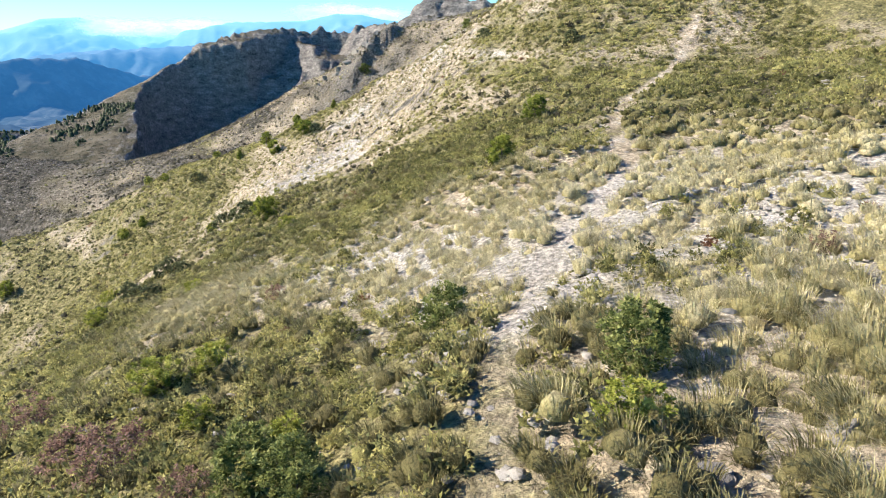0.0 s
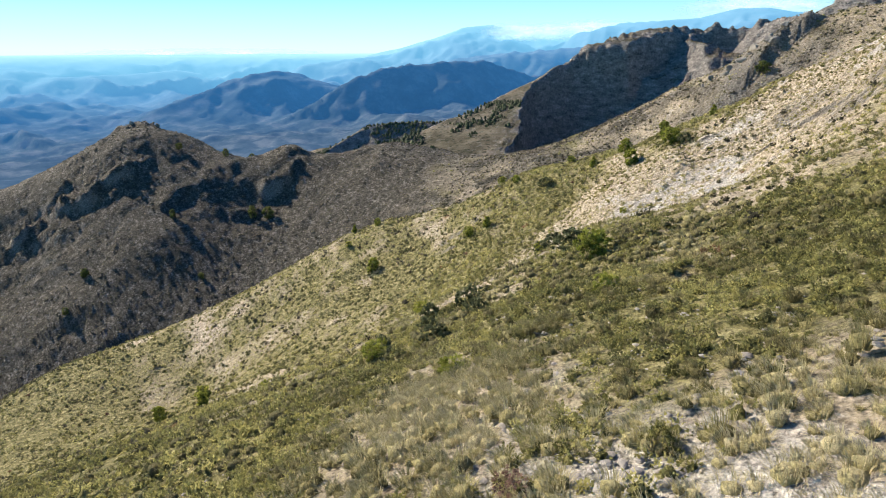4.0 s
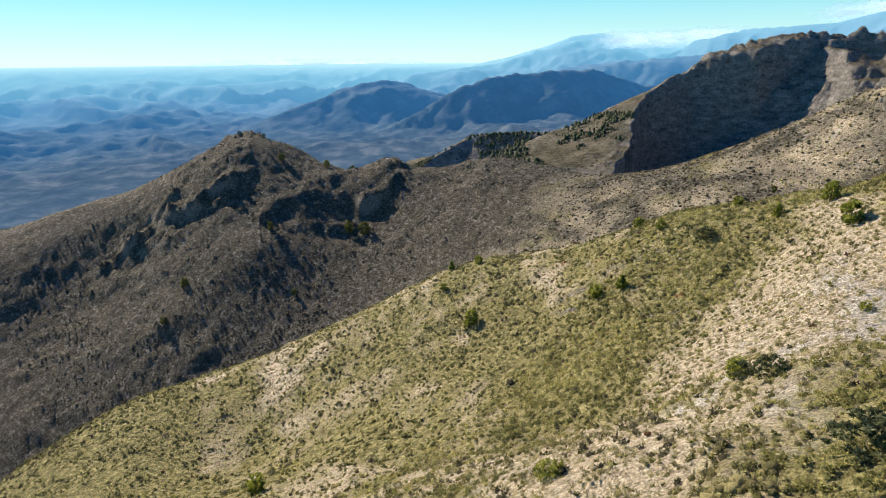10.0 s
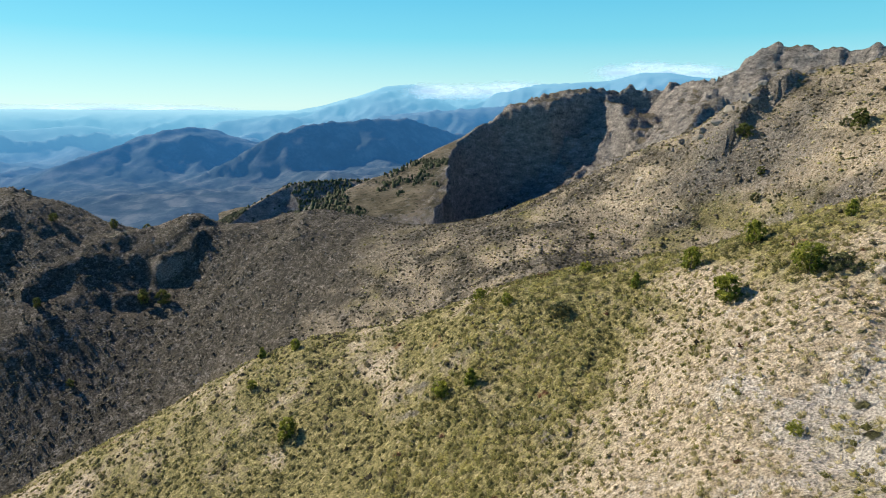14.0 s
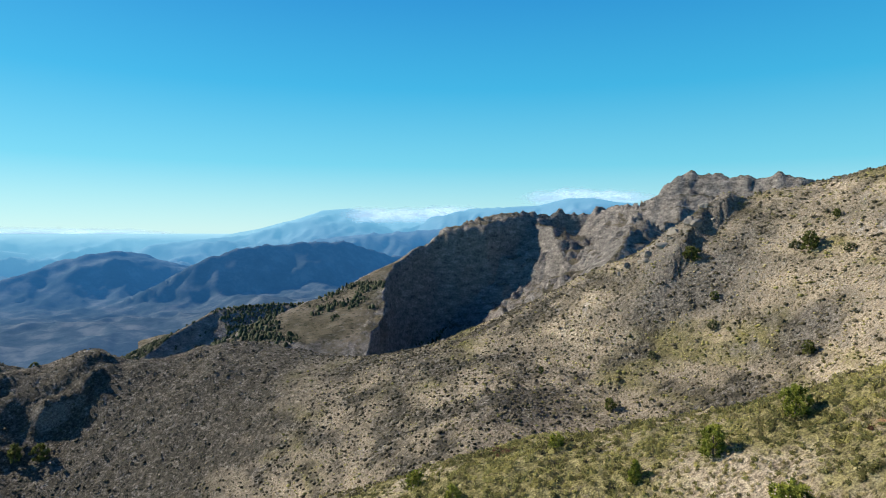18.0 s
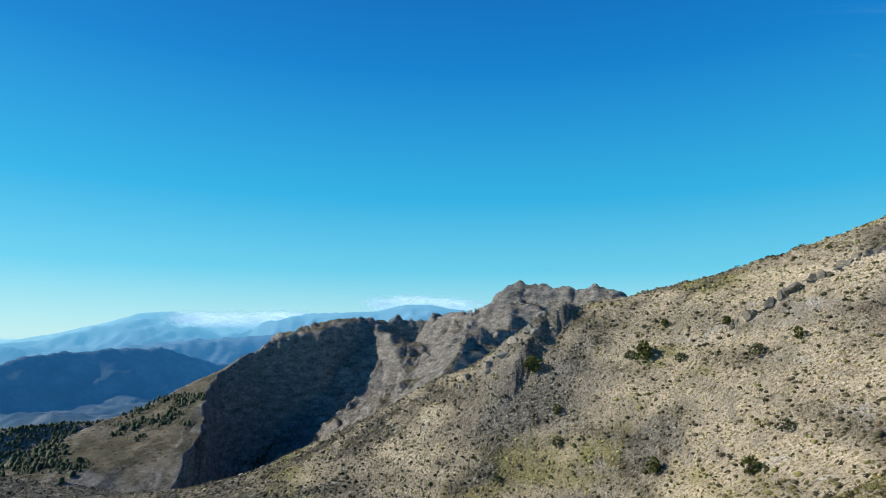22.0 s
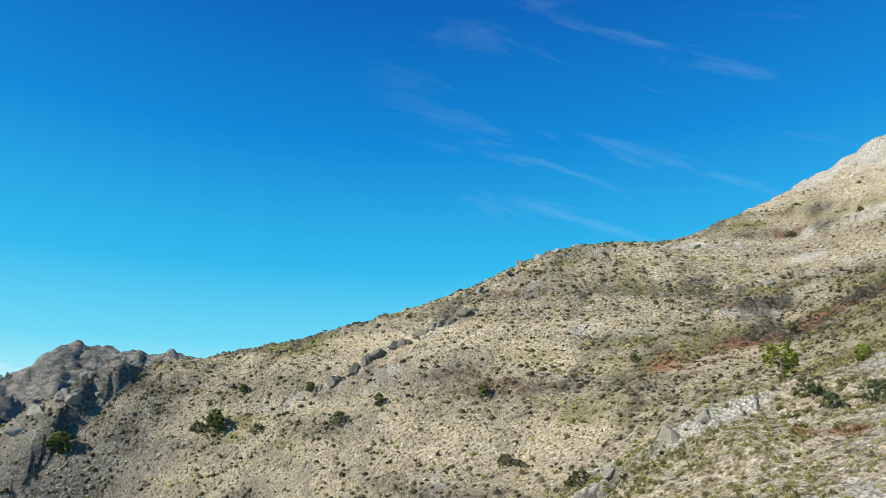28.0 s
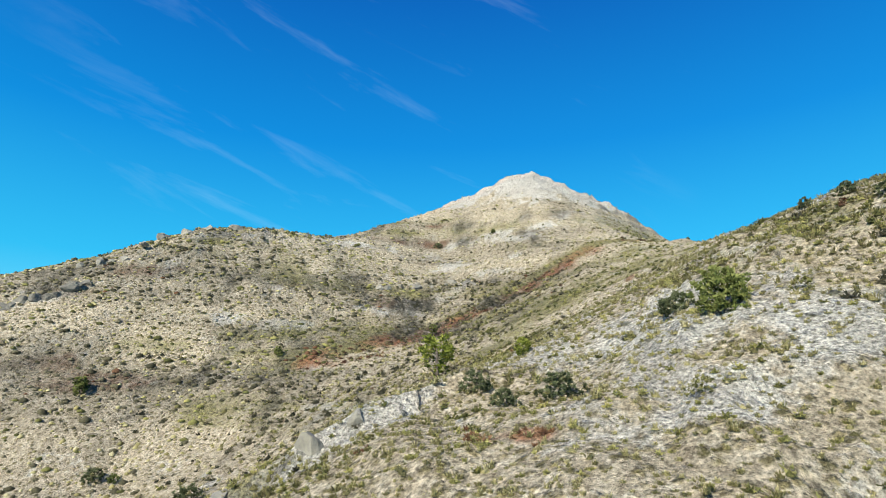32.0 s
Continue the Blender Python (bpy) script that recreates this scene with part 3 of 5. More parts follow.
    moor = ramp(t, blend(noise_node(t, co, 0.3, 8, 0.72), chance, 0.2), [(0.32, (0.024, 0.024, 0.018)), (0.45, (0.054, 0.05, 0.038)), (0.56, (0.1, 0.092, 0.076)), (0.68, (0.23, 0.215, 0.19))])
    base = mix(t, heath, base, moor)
    bushes = ramp(t, fine, [(0.3, (0.035, 0.037, 0.018)), (0.6, (0.085, 0.085, 0.038)), (0.8, (0.15, 0.14, 0.06))])
    base = mix(t, shrub, base, bushes)
    # bare rock where it is steep
    crag = ramp(t, fine, [(0.3, (0.07, 0.064, 0.055)), (0.5, (0.16, 0.147, 0.127)), (0.7, (0.3, 0.28, 0.245))])
    base = mix(t, push(steep, fine, 0.3, 0.3, 0.42), base, crag)
    # small clumps, stones and the gaps between them
    speck = ramp(t, noise_node(t, co, 4.5, 5, 0.7), [(0.37, (0.45, 0.44, 0.42)), (0.5, (1.0, 1.0, 1.0)), (0.63, (1.55, 1.53, 1.5))])
    base = mix(t, 1.0, base, speck, "MULTIPLY")
    # farther ranges: olive tops and banded grey limestone
    xyz = t.nodes.new("ShaderNodeSeparateXYZ")
    t.links.new(co, xyz.inputs[0])
    stack = t.nodes.new("ShaderNodeCombineXYZ")
    for k, f in enumerate((0.05, 0.05, 0.12)):
        q = node(t, "ShaderNodeMath")
        q.operation = "MULTIPLY"
        t.links.new(xyz.outputs[k], q.inputs[0])
        q.inputs[1].default_value = f
        t.links.new(q.outputs[0], stack.inputs[k])
    strata = noise_node(t, stack.outputs[0], 1.0, 6, 0.65)
    wide = noise_node(t, co, 0.02, 8, 0.68)
    far_dot, far_chance = dotted(0.13, 3.0)
    craggy = blend(strata, noise_node(t, co, 0.22, 8, 0.75), 0.5)
    grey = ramp(t, craggy, [(0.38, (0.075, 0.073, 0.07)), (0.46, (0.18, 0.17, 0.158)), (0.54, (0.28, 0.262, 0.238)), (0.62, (0.44, 0.412, 0.375))])
    olive = ramp(t, wide, [(0.34, (0.06, 0.06, 0.035)), (0.5, (0.14, 0.122, 0.08)), (0.66, (0.25, 0.215, 0.16))])
    olive = mix(t, ramp(t, blend(far_dot, far_chance, 0.4), [(0.26, (0.8, 0.8, 0.8)), (0.4, (0, 0, 0))]), olive, (0.035, 0.04, 0.02))
    range_ = mix(t, push(steep, noise_node(t, co, 0.1, 8, 0.7), 0.5, 0.05, 0.18), olive, grey)
    base = mix(t, far, base, range_)
    t.links.new(base, s.inputs["Base Color"])
    add = node(t, "ShaderNodeMath")
    add.operation = "MULTIPLY_ADD"
    slab = node(t, "ShaderNodeMath")
    slab.operation = "MULTIPLY_ADD"
    t.links.new(mix(t, 1.0, ramp(t, noise_node(t, co, 0.5, 7, 0.7), [(0.2, (0, 0, 0)), (0.8, (4, 4, 4))]), stone, "MULTIPLY"), slab.inputs[0])
    t.links.new(wild, slab.inputs[1])
    t.links.new(grit, slab.inputs[2])
    rise = node(t, "ShaderNodeMath")
    rise.operation = "MULTIPLY_ADD"
    t.links.new(shrub, rise.inputs[0])
    rise.inputs[1].default_value = 1.6
    t.links.new(slab.outputs[0], rise.inputs[2])
    t.links.new(clump, add.inputs[0])
    add.inputs[1].default_value = 0.7
    t.links.new(rise.outputs[0], add.inputs[2])
    bump(t, s, add.outputs[0], 1.0, 0.35)
    # broken relief of the far cliffs
    rugged = node(t, "ShaderNodeBump", Distance=7.0)
    t.links.new(far, rugged.inputs["Strength"])
    t.links.new(noise_node(t, co, 0.17, 9, 0.75), rugged.inputs["Height"])
    t.links.new(rugged.outputs["Normal"], [n for n in t.nodes if n.type == "BUMP"][0].inputs["Normal"])
    return m


ground, co = sheet_mesh("ground", around, radii, CENTRE, ground_z)
gx, gy, gz = co.T
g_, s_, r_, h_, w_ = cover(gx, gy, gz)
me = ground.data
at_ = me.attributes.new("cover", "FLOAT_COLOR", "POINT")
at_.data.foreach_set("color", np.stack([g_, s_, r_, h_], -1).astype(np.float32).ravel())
at_ = me.attributes.new("wild", "FLOAT", "POINT")
at_.data.foreach_set("value", ((0.2 + 0.8 * ease(24, 60, away(gx, gy, ((3, 4), (0, 24), (-10, 44)))[0])) * (1 - w_)).astype(np.float32))
at_ = me.attributes.new("far", "FLOAT", "POINT")
at_.data.foreach_set("value", ease(520, 640, np.hypot(gx + 200, gy - 200)).astype(np.float32))
nz = np.empty(len(co) * 3, np.float32)
me.vertices.foreach_get("normal", nz)
at_ = me.attributes.new("steep", "FLOAT", "POINT")
at_.data.foreach_set("value", (1 - np.abs(nz[2::3])).astype(np.float32))
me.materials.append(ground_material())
tagged(ground, "stony mountain slopes with dry grass and a worn trail", "ground", kind="structure")


def far_z(x, y):
    r = np.hypot(x, y)
    base = -400 + 70 * ease(1900, 2500, r) + 100 * ease(2600, 3600, r) + 85 * (ridged(x, y, 560, 6, 11, 0.45) - 0.45)
    base = base * (1 - ease(3700, 4600, r)) + -34 * ease(3700, 4600, r)
    base = base + (ridged(x, y, 200, 5, 19, 0.55) - 0.45) * 55 * (1 - ease(2500, 3200, r))
    z, off = far_land(x, y, FAR_RANGES, base)
    z = z + (ridged(x, y, 380, 6, 5, 0.5) - 0.45) * 120 * ease(10, 160, off) * ease(-345, -180, z) * (1 - ease(4000, 4500, r)) + (ridged(x, y, 120, 3, 17) - 0.4) * 20 * (1 - ease(3600, 4200, r))
    return z


def haze_material():
    """Distance with blue haze painted into its colour and emission: paler the farther it lies."""
    m, t, s = material("hazy distance")
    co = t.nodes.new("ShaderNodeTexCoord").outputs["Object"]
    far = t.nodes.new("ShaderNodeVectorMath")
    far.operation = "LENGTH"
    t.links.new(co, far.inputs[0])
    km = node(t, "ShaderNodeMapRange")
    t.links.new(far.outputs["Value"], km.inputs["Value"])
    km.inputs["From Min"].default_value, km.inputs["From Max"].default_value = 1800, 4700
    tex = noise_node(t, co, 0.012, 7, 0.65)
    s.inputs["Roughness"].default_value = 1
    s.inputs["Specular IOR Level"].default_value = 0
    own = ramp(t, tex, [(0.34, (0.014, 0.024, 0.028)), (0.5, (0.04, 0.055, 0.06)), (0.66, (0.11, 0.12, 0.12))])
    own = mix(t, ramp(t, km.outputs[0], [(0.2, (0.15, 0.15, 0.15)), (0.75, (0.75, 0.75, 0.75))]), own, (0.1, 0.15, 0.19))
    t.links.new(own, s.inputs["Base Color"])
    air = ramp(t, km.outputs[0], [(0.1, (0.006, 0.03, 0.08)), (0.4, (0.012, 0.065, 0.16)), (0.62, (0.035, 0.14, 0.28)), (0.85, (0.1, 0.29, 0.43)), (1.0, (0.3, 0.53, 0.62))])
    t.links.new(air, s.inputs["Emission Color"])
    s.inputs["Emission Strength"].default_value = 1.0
    return m


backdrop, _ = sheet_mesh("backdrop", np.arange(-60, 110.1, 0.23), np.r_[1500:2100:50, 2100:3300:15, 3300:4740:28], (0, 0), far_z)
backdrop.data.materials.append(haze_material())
tagged(backdrop, "blue hazy mountain ranges with the sea beyond", "mountains", kind="structure")


# ---- plants: makers ----
def tri_mesh(name, verts, tris, mat, tone=None, smooth=False):
    verts, tris = np.asarray(verts, np.float32), np.asarray(tris, np.int32)
    me = bpy.data.meshes.new(name)
    me.vertices.add(len(verts))
    me.vertices.foreach_set("co", verts.ravel())
    me.loops.add(tris.size)
    me.loops.foreach_set("vertex_index", tris.ravel())
    me.polygons.add(len(tris))
    me.polygons.foreach_set("loop_start", np.arange(0, tris.size, 3, dtype=np.int32))
    if smooth:
        me.polygons.foreach_set("use_smooth", np.ones(len(tris), bool))
    me.update(calc_edges=True)
    if tone is not None:
        a = me.attributes.new("tone", "FLOAT", "POINT")
        a.data.foreach_set("value", np.asarray(tone, np.float32))
    me.materials.append(mat)
    return me


def gather(*lots):
    """Joins lots of (verts, tris, tone)."""
    base, vs, ts, tone = 0, [], [], []
    for v, t, o in lots:
        vs.append(v), ts.append(t + base), tone.append(o)
        base += len(v)
    return np.concatenate(vs), np.concatenate(ts), np.concatenate(tone)


rng = np.random.default_rng(7)


def tufts(p, rad, high, k, wide, tone, droop=-0.16):
    """Arching blades, k to a tuft, at the places p."""
    n = len(p)
    az, u = rng.uniform(0, 2 * np.pi, (n, k)), rng.uniform(0, 1, (n, k))
    way = np.stack([np.cos(az), np.sin(az)], -1)
    side = np.stack([-np.sin(az), np.cos(az), 0 * az], -1)
    r, h = rad[:, None], high[:, None]
    out = np.zeros((n, k, 4, 3))
    b = p[:, None] + np.concatenate([way * (0.55 * r * np.sqrt(u))[..., None], np.full((n, k, 1), -0.05)], -1)
    lift, spread = rng.uniform(0.75, 1.1, (n, k)) * (1 - 0.25 * u), rng.uniform(0.15, 0.9, (n, k)) * (0.6 + 0.6 * u)
    mid = b + np.concatenate([way * (0.45 * r * spread)[..., None], (h * lift * (0.78 - 0.18 * spread))[..., None]], -1)
    tip = b + np.concatenate([way * (1.0 * r * spread)[..., None], (h * lift * np.sqrt(np.clip(1.05 - (0.76 * spread) ** 2, 0.05, 1)) * rng.uniform(0.8, 1.15, (n, k)))[..., None]], -1)
    mid[..., 0] += droop * 0.4 * h
    tip[..., 0] += droop * 1.1 * h
    w = wide * side * rng.uniform(0.7, 1.3, (n, k, 1))
    out[:, :, 0], out[:, :, 1], out[:, :, 2], out[:, :, 3] = b, mid - w, mid + w, tip
    i = (np.arange(n * k) * 4)[:, None, None]
    t = (i + np.array([[0, 2, 1], [1, 2, 3]])).reshape(-1, 3)
    # shade is painted in at each blade's foot; the tip is paler
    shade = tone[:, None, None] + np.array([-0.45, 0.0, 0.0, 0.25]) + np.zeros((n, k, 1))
    return out.reshape(-1, 3), t, shade.ravel()


def domes(p, rad, high, sides, tone, rings=2):
    """Low uneven mounds."""
    n = len(p)
    az = np.linspace(0, 2 * np.pi, sides, endpoint=False)[None] + rng.uniform(0, 6, (n, 1))
    v = []
    for q in range(rings):
        f = 1.0 if q == 0 else 0.72
        hgt = -0.12 if q == 0 else 0.68
        rr = rad[:, None] * f * rng.uniform(0.75, 1.2, (n, sides))
        v.append(np.stack([p[:, :1] + rr * np.cos(az), p[:, 1:2] + rr * np.sin(az),
                           p[:, 2:] + high[:, None] * hgt * rng.uniform(0.75, 1.2, (n, sides))], -1))
    top = p + np.stack([rng.normal(0, 0.12, n) * rad, rng.normal(0, 0.12, n) * rad, high], -1)
    v = np.concatenate(v + [top[:, None]], 1)
    s, tr = np.arange(sides), []
    for q in range(rings - 1):
        a, b = q * sides + s, q * sides + (s + 1) % sides
        tr += [np.stack([a, b, b + sides], -1), np.stack([a, b + sides, a + sides], -1)]
    a, b = (rings - 1) * sides + s, (rings - 1) * sides + (s + 1) % sides
    tr.append(np.stack([a, b, np.full(sides, rings * sides)], -1))
    tr = np.concatenate(tr)
    m = rings * sides + 1
    t = (np.arange(n)[:, None, None] * m + tr[None]).reshape(-1, 3)
    return v.reshape(-1, 3), t, np.repeat(tone, m)


def cushions(p, rad, high, sides, tone, rings=((-0.12, 0.8), (0.35, 1.0), (0.78, 0.7))):
    """Rounded tussocks that bulge over their foot."""
    n = len(p)
    az = np.linspace(0, 2 * np.pi, sides, endpoint=False)[None] + rng.uniform(0, 6, (n, 1))
    v, shade = [], []
    for up, f in rings:
        rr = rad[:, None] * f * rng.uniform(0.78, 1.18, (n, sides))
        v.append(np.stack([p[:, :1] + rr * np.cos(az), p[:, 1:2] + rr * np.sin(az), p[:, 2:] + high[:, None] * up * rng.uniform(0.8, 1.15, (n, sides))], -1))
        # tone climbs with height: lit top and shaded foot put into the colour
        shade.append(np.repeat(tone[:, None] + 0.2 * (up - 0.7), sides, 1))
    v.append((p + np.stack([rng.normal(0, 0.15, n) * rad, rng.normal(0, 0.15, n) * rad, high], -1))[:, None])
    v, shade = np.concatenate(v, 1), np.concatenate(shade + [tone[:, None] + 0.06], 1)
    s, tr = np.arange(sides), []
    for q in range(len(rings) - 1):
        a, b = q * sides + s, q * sides + (s + 1) % sides
        tr += [np.stack([a, b, b + sides], -1), np.stack([a, b + sides, a + sides], -1)]
    a, b = (len(rings) - 1) * sides + s, (len(rings) - 1) * sides + (s + 1) % sides
    tr = np.concatenate(tr + [np.stack([a, b, np.full(sides, len(rings) * sides)], -1)])
    m = len(rings) * sides + 1
    return v.reshape(-1, 3), (np.arange(n)[:, None, None] * m + tr[None]).reshape(-1, 3), shade.ravel()


def sprays(p, rad, high, k, size, tone, shell=0.55):
    """Leafy sprays: k small leaves to a bush, thickest near its skin."""
    n = len(p)
    d = rng.normal(0, 1, (n, k, 3))
    d[..., 2] = np.abs(d[..., 2]) * 0.9
    d /= np.linalg.norm(d, axis=-1, keepdims=True)
    lump = 0.8 + 0.25 * np.sin(3 * np.arctan2(d[..., 1], d[..., 0]) + rng.uniform(0, 6, (n, 1))) * rng.uniform(0.3, 1, (n, 1))
    f = rng.uniform(shell, 1.05, (n, k)) * lump
    c = p[:, None] + d * f[..., None] * np.stack([rad, rad, high], -1)[:, None]
    a = rng.normal(0, 1, (n, k, 3)) + 0.5 * d
    a /= np.linalg.norm(a, axis=-1, keepdims=True)
    b = np.cross(d, a)
    b /= np.linalg.norm(b, axis=-1, keepdims=True) + 1e-6
    s = size[:, None, None] * rng.uniform(0.6, 1.3, (n, k, 1))
    out = np.stack([c - b * s * 0.55 - d * s * 0.3, c + b * s * 0.55 - d * s * 0.3, c + d * s * 0.7 + a * s * 0.6], 2)
    t = np.arange(n * k * 3).reshape(-1, 3)
    return out.reshape(-1, 3), t, np.repeat(tone, k * 3)


def leaf_material(name, dark, mid_, light, rough=0.75, glow=0.38, fuzz=False):
    """Foliage whose colour runs by its tone, and from leaf to leaf."""
    m, t, s = material(name)
    at = t.nodes.new("ShaderNodeAttribute")
    at.attribute_name = "tone"
    geo = t.nodes.new("ShaderNodeNewGeometry")
    a = node(t, "ShaderNodeMath")
    a.operation = "MULTIPLY_ADD"
    t.links.new(geo.outputs["Random Per Island"], a.inputs[0])
    a.inputs[1].default_value = 0.45
    t.links.new(at.outputs["Fac"], a.inputs[2])
    b = node(t, "ShaderNodeMath")
    b.operation = "MULTIPLY_ADD"
    t.links.new(noise_node(t, t.nodes.new("ShaderNodeTexCoord").outputs["Object"], 1.7, 3), b.inputs[0])
    b.inputs[1].default_value = 0.5
    t.links.new(a.outputs[0], b.inputs[2])
    c = node(t, "ShaderNodeMath")
    c.operation = "SUBTRACT"
    t.links.new(b.outputs[0], c.inputs[0])
    c.inputs[1].default_value = 0.45
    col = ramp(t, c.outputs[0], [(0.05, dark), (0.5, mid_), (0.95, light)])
    t.links.new(col, s.inputs["Base Color"])
    s.inputs["Roughness"].default_value = rough
    if fuzz:
        tuft = ramp(t, noise_node(t, t.nodes.new("ShaderNodeTexCoord").outputs["Object"], 13, 4, 0.75), [(0.32, (0.5, 0.5, 0.46)), (0.5, (1, 1, 1)), (0.68, (1.4, 1.38, 1.3))])
        col = mix(t, 1.0, col, tuft, "MULTIPLY")
        t.links.new(col, s.inputs["Base Color"])
        bump(t, s, noise_node(t, t.nodes.new("ShaderNodeTexCoord").outputs["Object"], 22, 3, 0.7), 1.0, 0.06)
    s.inputs["Specular IOR Level"].default_value = 0.2
    thin = t.nodes.new("ShaderNodeBsdfTranslucent")
    t.links.new(col, thin.inputs["Color"])
    both = t.nodes.new("ShaderNodeMixShader")
    both.inputs[0].default_value = glow
    t.links.new(s.outputs[0], both.inputs[1])
    t.links.new(thin.outputs[0], both.inputs[2])
    t.links.new(both.outputs[0], t.nodes["Material Output"].inputs["Surface"])
    return m


m_grass = leaf_material("esparto grass", (0.16, 0.142, 0.06), (0.4, 0.355, 0.165), (0.61, 0.545, 0.345), glow=0.3, fuzz=True)
m_shrub = leaf_material("low shrub leaves", (0.1, 0.1, 0.034), (0.295, 0.28, 0.098), (0.5, 0.455, 0.18), fuzz=True)
m_heath = leaf_material("dark heath", (0.045, 0.043, 0.026), (0.11, 0.1, 0.06), (0.22, 0.19, 0.125), fuzz=True)
m_rusty = leaf_material("dry red-brown bracken", (0.09, 0.045, 0.026), (0.19, 0.1, 0.055), (0.3, 0.18, 0.1))


def place(count, x0, x1, y0, y1):
    """Random places on the ground and their cover."""
    x, y = rng.uniform(x0, x1, count), rng.uniform(y0, y1, count)
    z = ground_z(x, y)
    return np.stack([x, y, z], -1), cover(x, y, z)


def near_by(p):
    """Distance in plan to the stretch that the camera passes close over."""
    return away(p[:, 0], p[:, 1], ((3, 4), (0, 24), (-10, 44)))[0]


grass, shrubs, heath, rusty = [], [], [], []


